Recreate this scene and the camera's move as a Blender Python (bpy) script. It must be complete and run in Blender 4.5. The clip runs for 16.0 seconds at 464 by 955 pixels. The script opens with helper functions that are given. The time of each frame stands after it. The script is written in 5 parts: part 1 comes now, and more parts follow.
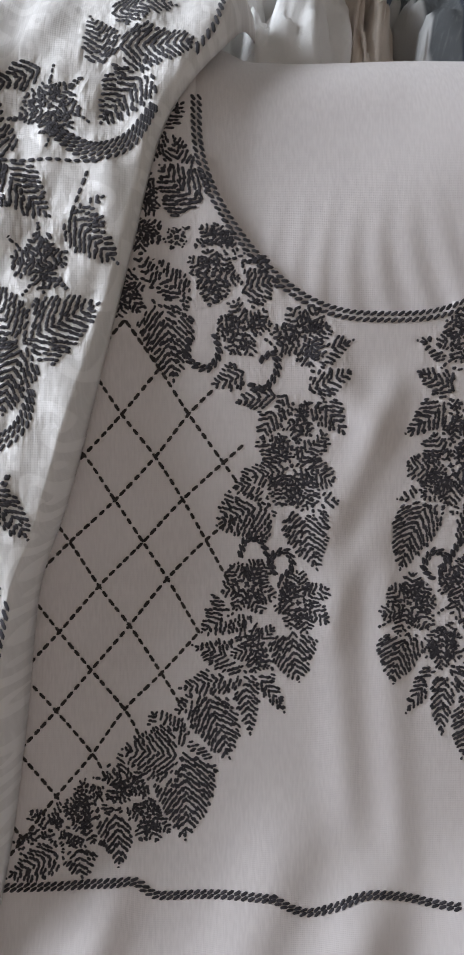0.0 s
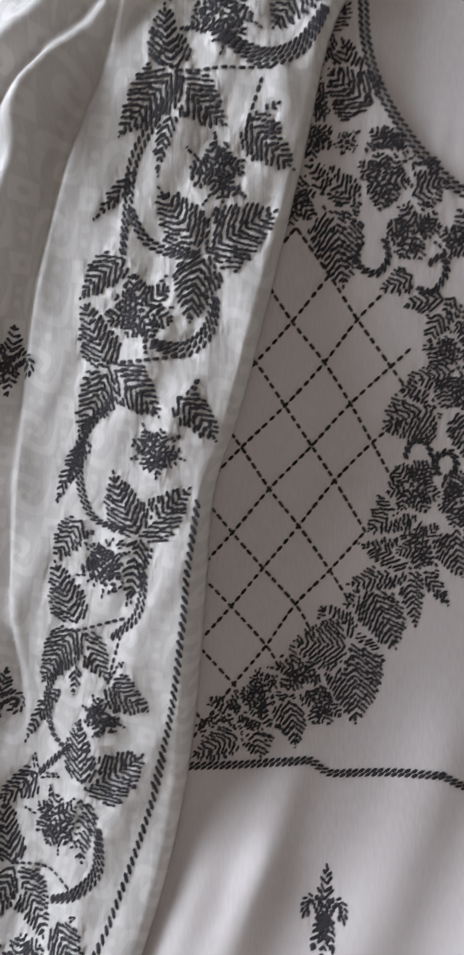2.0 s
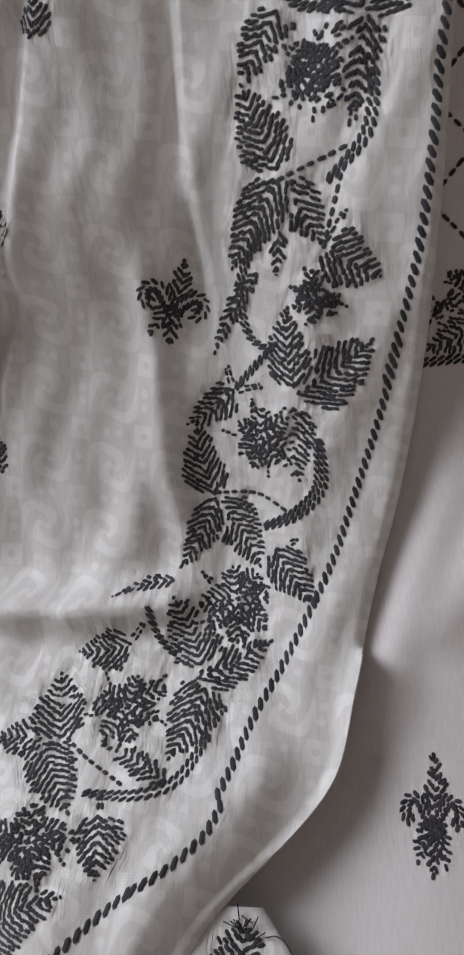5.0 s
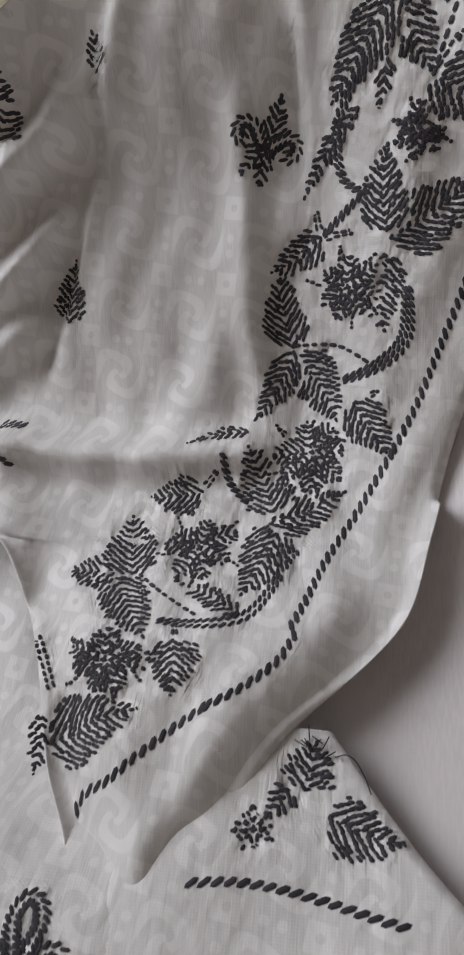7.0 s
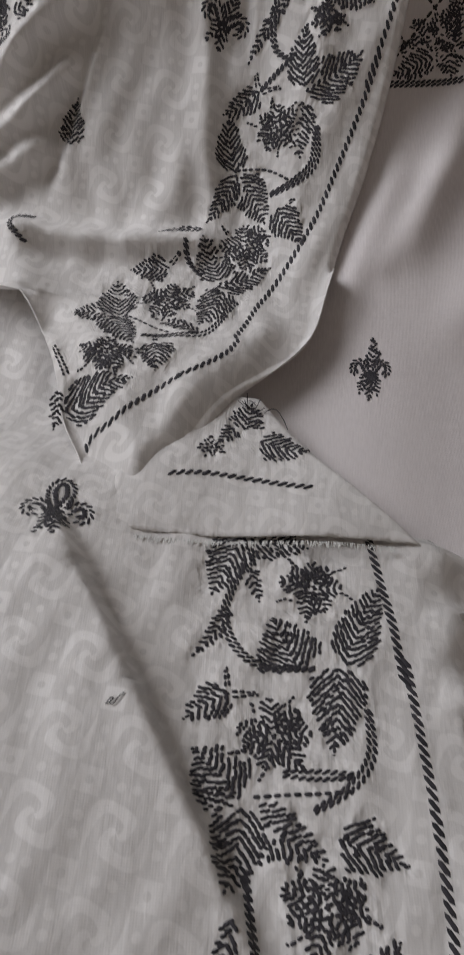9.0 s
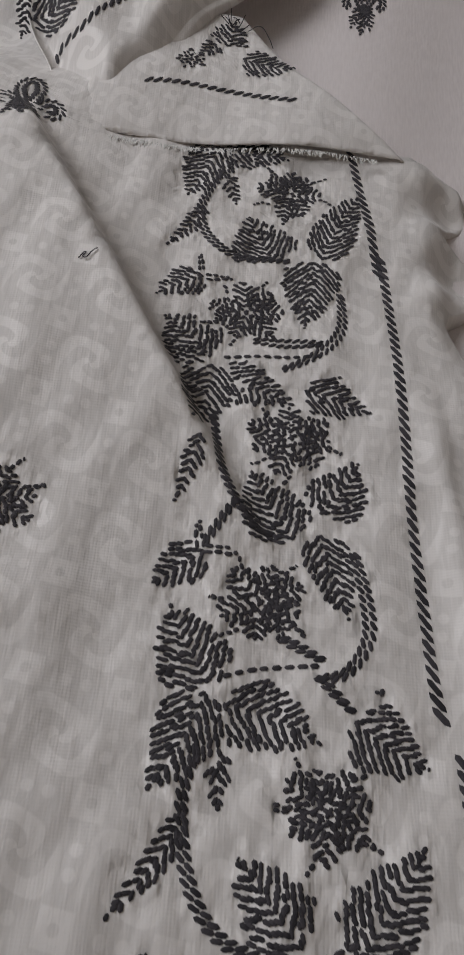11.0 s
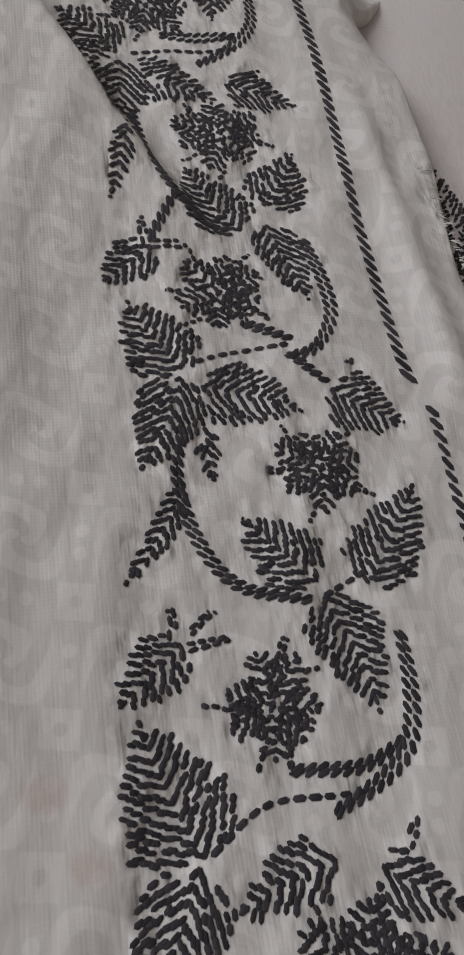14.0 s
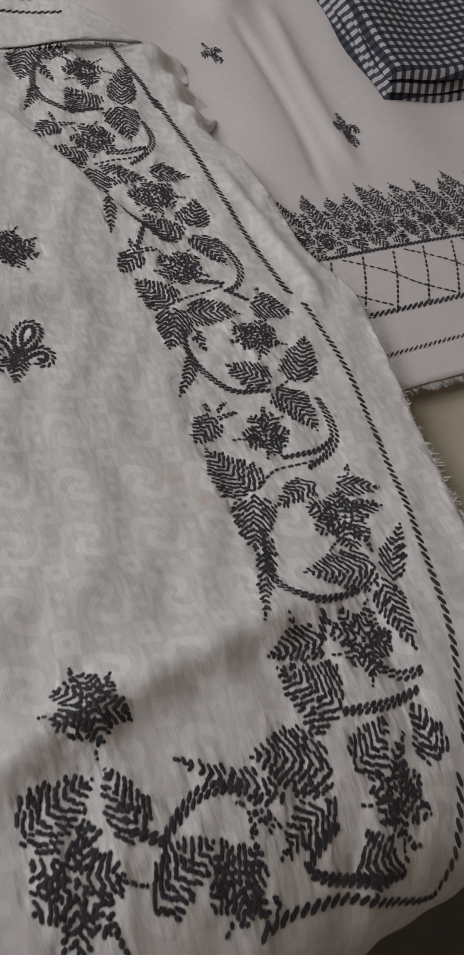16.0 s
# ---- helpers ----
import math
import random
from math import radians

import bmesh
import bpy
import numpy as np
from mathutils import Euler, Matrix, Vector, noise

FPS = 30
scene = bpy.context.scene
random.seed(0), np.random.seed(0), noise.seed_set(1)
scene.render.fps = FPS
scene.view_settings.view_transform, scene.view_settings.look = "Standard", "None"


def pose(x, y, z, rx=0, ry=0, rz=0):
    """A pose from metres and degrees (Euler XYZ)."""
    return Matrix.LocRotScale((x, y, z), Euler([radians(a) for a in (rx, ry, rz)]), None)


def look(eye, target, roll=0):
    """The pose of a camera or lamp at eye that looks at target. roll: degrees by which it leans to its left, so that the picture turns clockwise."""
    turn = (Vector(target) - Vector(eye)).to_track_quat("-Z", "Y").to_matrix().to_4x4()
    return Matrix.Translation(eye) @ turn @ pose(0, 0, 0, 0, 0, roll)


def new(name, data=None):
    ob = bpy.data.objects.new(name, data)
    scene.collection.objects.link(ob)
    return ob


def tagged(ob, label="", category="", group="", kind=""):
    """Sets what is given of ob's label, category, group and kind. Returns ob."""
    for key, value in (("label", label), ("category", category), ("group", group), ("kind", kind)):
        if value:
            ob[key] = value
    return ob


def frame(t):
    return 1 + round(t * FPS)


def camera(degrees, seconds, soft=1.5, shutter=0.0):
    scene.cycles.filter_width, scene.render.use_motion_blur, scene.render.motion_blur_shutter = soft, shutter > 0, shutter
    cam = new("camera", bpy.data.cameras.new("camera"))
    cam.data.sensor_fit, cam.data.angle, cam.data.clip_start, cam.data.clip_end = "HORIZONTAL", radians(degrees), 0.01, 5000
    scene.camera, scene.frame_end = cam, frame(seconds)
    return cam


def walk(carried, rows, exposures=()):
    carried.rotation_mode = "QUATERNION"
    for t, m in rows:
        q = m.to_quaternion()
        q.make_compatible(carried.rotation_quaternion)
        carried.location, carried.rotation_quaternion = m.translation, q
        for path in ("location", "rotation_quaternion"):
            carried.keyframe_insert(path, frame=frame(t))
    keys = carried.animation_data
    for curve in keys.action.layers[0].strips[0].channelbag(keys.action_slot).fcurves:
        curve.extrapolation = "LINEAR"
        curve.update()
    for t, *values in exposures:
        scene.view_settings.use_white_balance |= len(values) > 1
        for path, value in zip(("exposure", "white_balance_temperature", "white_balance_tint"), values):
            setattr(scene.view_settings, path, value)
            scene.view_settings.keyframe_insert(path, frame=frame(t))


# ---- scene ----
cam = camera(34.8, 16.0, soft=1.7, shutter=0.3)
METRES, EYE, TILT, LEAN, TURN = 1.0, 0.94, -25.0, 0.0, 0.0
ROWS = [
    (0.0, 0.0, 0.0, 0.0, 0.0, 0.0, -0.0),
    (0.5, -0.0107, 0.0037, -0.0031, 1.39, -0.57, 0.43),
    (1.0, -0.024, -0.0032, -0.0054, 2.39, -1.2, 0.87),
    (1.5, -0.0392, -0.0156, -0.0081, 2.53, -2.1, 0.62),
    (2.0, -0.0653, -0.0182, -0.02, 3.16, -4.17, 1.26),
    (2.5, -0.0926, 0.0003, -0.0386, 4.38, -7.32, 3.0),
    (3.0, -0.0959, 0.011, -0.0454, 4.6, -8.11, 3.9),
    (3.5, -0.1064, 0.0193, -0.0674, 5.43, -9.96, 4.63),
    (4.0, -0.1188, 0.0311, -0.0909, 6.37, -13.35, 5.95),
    (4.5, -0.1293, 0.0403, -0.1187, 7.06, -17.12, 6.86),
    (5.0, -0.144, 0.0414, -0.1368, 8.13, -19.38, 6.62),
    (7.5, -0.1855, -0.0127, -0.1964, 10.55, -22.62, 4.16),
    (8.0, -0.1975, -0.1054, -0.2322, 4.87, -20.36, 2.48),
    (8.5, -0.1963, -0.1549, -0.2552, 2.66, -20.4, 0.8),
    (9.0, -0.1927, -0.1761, -0.2664, 2.48, -21.85, -0.95),
    (9.5, -0.1976, -0.1834, -0.3113, 1.91, -27.33, -3.28),
    (12.0, -0.1806, -0.2449, -0.4066, 1.24, -36.14, -4.0),
    (12.5, -0.1911, -0.2372, -0.4307, -2.58, -39.86, -4.7),
    (13.0, -0.2008, -0.2364, -0.4342, -6.33, -42.19, -5.49),
    (13.5, -0.2143, -0.2454, -0.4281, -9.64, -41.58, -5.23),
    (14.0, -0.2224, -0.2594, -0.4305, -11.59, -42.51, -4.85),
    (14.5, -0.2259, -0.2805, -0.4324, -13.08, -41.38, -2.85),
    (15.0, -0.264, -0.3502, -0.4144, -20.23, -37.87, -0.06),
    (15.5, -0.3127, -0.419, -0.4028, -24.04, -35.41, 0.51),
    (16.0, -0.3453, -0.4703, -0.4041, -26.37, -33.7, 1.13),
]
EXPOSURES = [(0.0, -0.18, 6850, 14), (2.0, -0.40, 6850, 15), (3.5, -0.62, 6950, 16), (5.0, -0.92, 7100, 17), (7.5, -1.06, 7250, 17.5), (9.0, -1.20, 7400, 18), (12.0, -1.20, 7500, 18), (16.0, -1.10, 7500, 18)]
walk(cam, [(t, pose(0, 0, EYE, TILT, LEAN, TURN) @ pose(METRES * x, METRES * y, METRES * z, 90 + pitch, roll, yaw)) for t, x, y, z, yaw, pitch, roll in ROWS], EXPOSURES)

# ---- light: a cool window on one side of a closed room, an added fill lamp, daylight outside ----
world = bpy.data.worlds.new("day")
scene.world = world
world.use_nodes = True
sky = world.node_tree.nodes.new("ShaderNodeTexSky")
sky.sky_type, sky.sun_disc = "NISHITA", False
sky.sun_elevation, sky.sun_rotation = radians(38), radians(200)
world.node_tree.links.new(sky.outputs["Color"], world.node_tree.nodes["Background"].inputs["Color"])
world.node_tree.nodes["Background"].inputs["Strength"].default_value = 0.12


# Rectangular area lamp, used for the window and for the added fill.
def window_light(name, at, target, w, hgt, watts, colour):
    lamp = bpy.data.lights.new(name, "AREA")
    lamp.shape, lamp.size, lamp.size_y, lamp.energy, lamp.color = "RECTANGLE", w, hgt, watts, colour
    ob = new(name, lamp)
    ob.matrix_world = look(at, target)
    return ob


WIN_Y, WIN_Z = 0.28, 1.78
window_light("window_light", (-1.46, WIN_Y, WIN_Z), (-0.1, 0.2, 0.75), 0.95, 0.95, 50, (0.78, 0.89, 1.0))
# Warm fill lamp added on the camera side; no doorway stands there.
window_light("fill_light", (0.9, -2.9, 1.5), (0.0, 0.0, 0.7), 1.0, 1.9, 10.0, (1.0, 0.86, 0.72))


# ---- materials ----
def material(name, rough=0.8):
    m = bpy.data.materials.new(name)
    m.use_nodes = True
    nt = m.node_tree
    b = nt.nodes["Principled BSDF"]
    b.inputs["Roughness"].default_value = rough
    return m, nt, b


def node(nt, kind, **inputs):
    n = nt.nodes.new(kind)
    for k, val in inputs.items():
        n.inputs[k.replace("_", " ")].default_value = val
    return n


def calc(nt, op, a, b=None, c=None):
    n = nt.nodes.new("ShaderNodeMath")
    n.operation = op
    for i, val in enumerate((a, b, c)):
        if val is None:
            continue
        if isinstance(val, (int, float)):
            n.inputs[i].default_value = val
        else:
            nt.links.new(val, n.inputs[i])
    return n.outputs[0]


def ramp(nt, fac, lo, hi, c0, c1):
    n = nt.nodes.new("ShaderNodeMapRange")
    n.interpolation_type = "SMOOTHSTEP"
    n.inputs["From Min"].default_value, n.inputs["From Max"].default_value = lo, hi
    nt.links.new(fac, n.inputs["Value"])
    mix = nt.nodes.new("ShaderNodeMix")
    mix.data_type = "RGBA"
    nt.links.new(n.outputs["Result"], mix.inputs["Factor"])
    for i, c in ((6, c0), (7, c1)):
        if isinstance(c, tuple):
            mix.inputs[i].default_value = (*c, 1)
        else:
            nt.links.new(c, mix.inputs[i])
    return mix.outputs[2]


def bump(nt, b, height, strength, distance, below=None):
    n = nt.nodes.new("ShaderNodeBump")
    n.inputs["Strength"].default_value, n.inputs["Distance"].default_value = strength, distance
    nt.links.new(height, n.inputs["Height"])
    if below is not None:
        nt.links.new(below, n.inputs["Normal"])
    nt.links.new(n.outputs["Normal"], b.inputs["Normal"])
    return n.outputs["Normal"]


def plan(nt):
    uv = nt.nodes.new("ShaderNodeUVMap")
    uv.uv_map = "plan"
    s = nt.nodes.new("ShaderNodeSeparateXYZ")
    nt.links.new(uv.outputs["UV"], s.inputs[0])
    return uv.outputs["UV"], s.outputs[0], s.outputs[1]


def noisy(nt, vec, scale, detail=3.0, stretch=None):
    n = node(nt, "ShaderNodeTexNoise", Scale=scale, Detail=detail)
    if stretch:
        mp = nt.nodes.new("ShaderNodeMapping")
        mp.inputs["Scale"].default_value = stretch
        nt.links.new(vec, mp.inputs["Vector"])
        vec = mp.outputs["Vector"]
    nt.links.new(vec, n.inputs["Vector"])
    return n.outputs["Fac"]


def weave(nt, u, v, pitch):
    k = 2 * math.pi / pitch
    return calc(nt, "ADD", calc(nt, "SINE", calc(nt, "MULTIPLY", u, k)), calc(nt, "SINE", calc(nt, "MULTIPLY", v, k)))


def kameez_cloth():
    m, nt, b = material("kameez_cotton_silk", 0.45)
    uv, u, v = plan(nt)
    big, fine = noisy(nt, uv, 9.0), noisy(nt, uv, 900.0, 1.0, (1.0, 0.15, 1.0))
    c = ramp(nt, big, 0.3, 0.7, (0.71, 0.655, 0.655), (0.755, 0.70, 0.70))
    c = ramp(nt, fine, 0.25, 0.75, c, (0.785, 0.73, 0.73))
    nt.links.new(c, b.inputs["Base Color"])
    b.inputs["Sheen Weight"].default_value = 0.25
    b.inputs["Specular IOR Level"].default_value = 0.4
    gather = needlework(nt)[1]
    n1 = bump(nt, b, noisy(nt, uv, 30.0, 3.0, (1.0, 0.28, 1.0)), 0.30, 0.004)
    n1 = bump(nt, b, noisy(nt, uv, 70.0, 3.0, (0.35, 1.0, 1.0)), 0.22, 0.002, n1)
    n1 = bump(nt, b, gather, 0.6, 0.0026, n1)
    bump(nt, b, weave(nt, u, v, 0.0009), 0.12, 0.0003, n1)
    return m


def rise(nt, val, lo, hi):
    """A soft step from 0 at lo to 1 at hi."""
    n = nt.nodes.new("ShaderNodeMapRange")
    n.interpolation_type = "SMOOTHSTEP"
    n.inputs["From Min"].default_value, n.inputs["From Max"].default_value = lo, hi
    if lo > hi:
        n.inputs["From Min"].default_value, n.inputs["From Max"].default_value = hi, lo
        n.inputs["To Min"].default_value, n.inputs["To Max"].default_value = 1.0, 0.0
    nt.links.new(val, n.inputs["Value"])
    return n.outputs["Result"]


def length2(nt, a, b):
    return calc(nt, "SQRT", calc(nt, "ADD", calc(nt, "MULTIPLY", a, a), calc(nt, "MULTIPLY", b, b)))


def needlework(nt):
    """How densely the cloth is stitched, and the narrow gathers that the stitches pull into it."""
    at = nt.nodes.new("ShaderNodeAttribute")
    at.attribute_name = "pucker"
    uv = nt.nodes.new("ShaderNodeUVMap")
    uv.uv_map = "plan"
    gather = noisy(nt, uv.outputs["UV"], 190.0, 2.0, (1.0, 0.45, 1.0))
    return at.outputs["Fac"], calc(nt, "MULTIPLY", calc(nt, "SUBTRACT", gather, 0.5), at.outputs["Fac"])


def dupatta_cloth():
    """White self-figured cloth: double hooks, dotted squares and bow ties in a square repeat, fine ribs over them."""
    m, nt, b = material("dupatta_jacquard", 0.55)
    uv, u, v = plan(nt)
    P, X0, V0 = 0.0334, -0.2197, 1.2583
    warp = calc(nt, "MULTIPLY", noisy(nt, uv, 14.0, 2.0), 0.10)
    du, dv = calc(nt, "SUBTRACT", u, X0), calc(nt, "SUBTRACT", v, V0)

    def axis(cu, cv):
        along_it = calc(nt, "ADD", calc(nt, "MULTIPLY", du, cu / P), calc(nt, "MULTIPLY", dv, cv / P))
        return calc(nt, "ADD", calc(nt, "ADD", along_it, warp), 100.45)

    pa, pb = axis(0.984, 0.178), axis(-0.178, 0.984)
    qa, qb = calc(nt, "SUBTRACT", calc(nt, "FRACT", pa), 0.5), calc(nt, "SUBTRACT", calc(nt, "FRACT", pb), 0.5)
    sa = calc(nt, "SUBTRACT", calc(nt, "FRACT", calc(nt, "ADD", pa, 0.5)), 0.5)
    sb = calc(nt, "SUBTRACT", calc(nt, "FRACT", calc(nt, "ADD", pb, 0.5)), 0.5)
    a2, b2 = calc(nt, "MULTIPLY", sa, sa), calc(nt, "MULTIPLY", sb, sb)
    sq = calc(nt, "POWER", calc(nt, "ADD", calc(nt, "MULTIPLY", a2, a2), calc(nt, "MULTIPLY", b2, b2)), 0.25)
    turns = calc(nt, "SINE", calc(nt, "ADD", calc(nt, "MULTIPLY", calc(nt, "ARCTAN2", sb, sa), 2.0), calc(nt, "MULTIPLY", sq, 21.0)))
    hooks = calc(nt, "MULTIPLY", rise(nt, turns, -0.35, 0.45), rise(nt, sq, 0.42, 0.34))
    box = calc(nt, "MAXIMUM", calc(nt, "ABSOLUTE", qa), calc(nt, "ABSOLUTE", qb))
    square = calc(nt, "SUBTRACT", calc(nt, "MULTIPLY", rise(nt, box, 0.17, 0.14), 0.8), rise(nt, length2(nt, qa, qb), 0.065, 0.035))
    bow_a = rise(nt, length2(nt, calc(nt, "SUBTRACT", calc(nt, "ABSOLUTE", sa), 0.10), qb), 0.075, 0.045)
    bow_b = rise(nt, length2(nt, qa, calc(nt, "SUBTRACT", calc(nt, "ABSOLUTE", sb), 0.10)), 0.075, 0.045)
    figure = calc(nt, "ADD", calc(nt, "ADD", hooks, square), calc(nt, "MULTIPLY", calc(nt, "ADD", bow_a, bow_b), 0.7))
    worn = calc(nt, "MULTIPLY", calc(nt, "SUBTRACT", noisy(nt, uv, 24.0, 3.0), 0.5), 1.2)
    pat = calc(nt, "ADD", figure, worn)
    c = ramp(nt, pat, -0.15, 1.0, (0.70, 0.673, 0.657), (0.82, 0.792, 0.777))
    rib = noisy(nt, uv, 1100.0, 1.0, (1.0, 0.08, 1.0))
    c = ramp(nt, rib, 0.35, 1.1, c, (0.84, 0.81, 0.80))
    # faint red marks in the cloth
    for x, v0, r in ((-0.236, 1.339, 0.009), (-0.226, 1.357, 0.008), (-0.216, 1.352, 0.006)):
        off = length2(nt, calc(nt, "SUBTRACT", u, x), calc(nt, "MULTIPLY", calc(nt, "SUBTRACT", v, v0), 1.5))
        off = calc(nt, "ADD", off, calc(nt, "MULTIPLY", noisy(nt, uv, 160.0, 2.0), 0.008))
        mark = calc(nt, "MULTIPLY", rise(nt, off, r + 0.004, r - 0.002), 0.28)
        mx = nt.nodes.new("ShaderNodeMix")
        mx.data_type = "RGBA"
        nt.links.new(mark, mx.inputs["Factor"])
        nt.links.new(c, mx.inputs[6])
        mx.inputs[7].default_value = (0.66, 0.40, 0.34, 1)
        c = mx.outputs[2]
    nt.links.new(c, b.inputs["Base Color"])
    rr = nt.nodes.new("ShaderNodeMapRange")
    rr.inputs["To Min"].default_value, rr.inputs["To Max"].default_value = 0.68, 0.48
    nt.links.new(pat, rr.inputs["Value"])
    nt.links.new(rr.outputs["Result"], b.inputs["Roughness"])
    b.inputs["Sheen Weight"].default_value = 0.2
    dense, gather = needlework(nt)
    n1 = bump(nt, b, noisy(nt, uv, 45.0, 3.0, (1.0, 0.45, 1.0)), 0.35, 0.004)
    n1 = bump(nt, b, noisy(nt, uv, 150.0, 3.0), 0.22, 0.0012, n1)
    n1 = bump(nt, b, calc(nt, "MULTIPLY", calc(nt, "SUBTRACT", noisy(nt, uv, 75.0, 2.0, (1.0, 0.6, 1.0)), 0.5), calc(nt, "ADD", dense, 0.3)), 0.8, 0.0075, n1)
    n1 = bump(nt, b, gather, 0.6, 0.0030, n1)
    n2 = bump(nt, b, rib, 0.16, 0.0005, n1)
    bump(nt, b, weave(nt, u, v, 0.0011), 0.06, 0.0003, n2)
    return m


def plain_cloth(name, c0, c1, rough=0.8, scale=30.0):
    m, nt, b = material(name, rough)
    tc = nt.nodes.new("ShaderNodeTexCoord").outputs["Object"]
    nt.links.new(ramp(nt, noisy(nt, tc, scale, 5.0), 0.3, 0.7, c0, c1), b.inputs["Base Color"])
    b.inputs["Sheen Weight"].default_value = 0.2
    n1 = bump(nt, b, noisy(nt, tc, scale * 2.5, 4.0), 0.3, 0.003)
    bump(nt, b, noisy(nt, tc, 1200.0, 1.0), 0.2, 0.0006, n1)
    return m


def thread(name, c0, c1, rough=0.72):
    m, nt, b = material(name, rough)
    tc = nt.nodes.new("ShaderNodeTexCoord").outputs["Object"]
    g = nt.nodes.new("ShaderNodeNewGeometry").outputs["Random Per Island"]
    c = ramp(nt, g, 0.0, 1.0, c0, c1)
    nt.links.new(c, b.inputs["Base Color"])
    b.inputs["Sheen Weight"].default_value = 0.15
    bump(nt, b, noisy(nt, tc, 2600.0, 1.0), 0.5, 0.0004)
    return m


def gingham():
    m, nt, b = material("gingham_check", 0.8)
    uv, u, v = plan(nt)
    p = 0.0046
    su = ramp(nt, calc(nt, "PINGPONG", calc(nt, "DIVIDE", u, p), 1.0), 0.44, 0.56, (0.0, 0.0, 0.0), (1.0, 1.0, 1.0))
    sv = ramp(nt, calc(nt, "PINGPONG", calc(nt, "DIVIDE", v, p), 1.0), 0.44, 0.56, (0.0, 0.0, 0.0), (1.0, 1.0, 1.0))
    s = nt.nodes.new("ShaderNodeMix")
    s.data_type, s.blend_type = "RGBA", "ADD"
    s.inputs[0].default_value = 1.0
    nt.links.new(su, s.inputs[6]), nt.links.new(sv, s.inputs[7])
    bw = calc(nt, "MULTIPLY", s.outputs[2], 0.5)
    c = ramp(nt, bw, 0.0, 0.5, (0.013, 0.014, 0.028), (0.06, 0.062, 0.085))
    c = ramp(nt, bw, 0.5, 1.0, c, (0.55, 0.54, 0.55))
    nt.links.new(c, b.inputs["Base Color"])
    bump(nt, b, weave(nt, u, v, 0.0009), 0.2, 0.0004)
    return m


def check_cloth():
    """Broad navy, grey and off-white bands."""
    m, nt, b = material("navy_band_check", 0.85)
    uv, u, v = plan(nt)
    w = calc(nt, "PINGPONG", calc(nt, "ADD", u, 0.02), 0.045)
    c = ramp(nt, w, 0.017, 0.019, (0.016, 0.022, 0.038), (0.07, 0.075, 0.08))
    c = ramp(nt, w, 0.030, 0.032, c, (0.45, 0.45, 0.45))
    c = ramp(nt, noisy(nt, uv, 500.0, 2.0), 0.45, 1.5, c, (0.3, 0.3, 0.3))
    nt.links.new(c, b.inputs["Base Color"])
    bump(nt, b, noisy(nt, uv, 60.0, 4.0), 0.3, 0.003)
    return m


def printed_cover():
    """Cream sofa cover with scattered small rust and olive sprigs."""
    m, nt, b = material("printed_cover", 0.85)
    tc = nt.nodes.new("ShaderNodeTexCoord").outputs["Object"]
    vo = node(nt, "ShaderNodeTexVoronoi", Scale=13.0)
    nt.links.new(tc, vo.inputs["Vector"])
    wob = noisy(nt, tc, 90.0, 3.0)
    d = calc(nt, "ADD", vo.outputs["Distance"], calc(nt, "MULTIPLY", wob, 0.35))
    c = ramp(nt, noisy(nt, tc, 25.0, 4.0), 0.3, 0.7, (0.52, 0.45, 0.33), (0.60, 0.54, 0.42))
    spr = ramp(nt, noisy(nt, tc, 45.0, 1.0), 0.45, 0.55, (0.33, 0.10, 0.06), (0.20, 0.18, 0.07))
    c = ramp(nt, d, 0.30, 0.42, spr, c)
    nt.links.new(c, b.inputs["Base Color"])
    bump(nt, b, noisy(nt, tc, 700.0, 2.0), 0.3, 0.0008)
    return m


def paint(name, c0, c1, rough=0.7, scale=3.0):
    m, nt, b = material(name, rough)
    tc = nt.nodes.new("ShaderNodeTexCoord").outputs["Object"]
    nt.links.new(ramp(nt, noisy(nt, tc, scale, 6.0), 0.3, 0.7, c0, c1), b.inputs["Base Color"])
    bump(nt, b, noisy(nt, tc, 80.0, 4.0), 0.15, 0.002)
    return m


KAMEEZ, DUPATTA = kameez_cloth(), dupatta_cloth()
BLACK = thread("black_thread", (0.017, 0.015, 0.021), (0.046, 0.041, 0.050))
BROWN = thread("brown_black_thread", (0.014, 0.010, 0.010), (0.035, 0.026, 0.025))
WHITE = thread("white_thread", (0.62, 0.62, 0.60), (0.8, 0.8, 0.78), 0.7)
GINGHAM, COVER = gingham(), printed_cover()
CREAM_WALL = paint("wall_paint", (0.44, 0.42, 0.39), (0.50, 0.48, 0.45))
CEILING = paint("ceiling_paint", (0.74, 0.73, 0.71), (0.8, 0.79, 0.77))
TILES = paint("dark_floor_tile", (0.10, 0.085, 0.075), (0.16, 0.14, 0.125), 0.35, 6.0)
FRAME_PAINT = paint("window_frame_paint", (0.55, 0.55, 0.54), (0.62, 0.62, 0.6), 0.45)


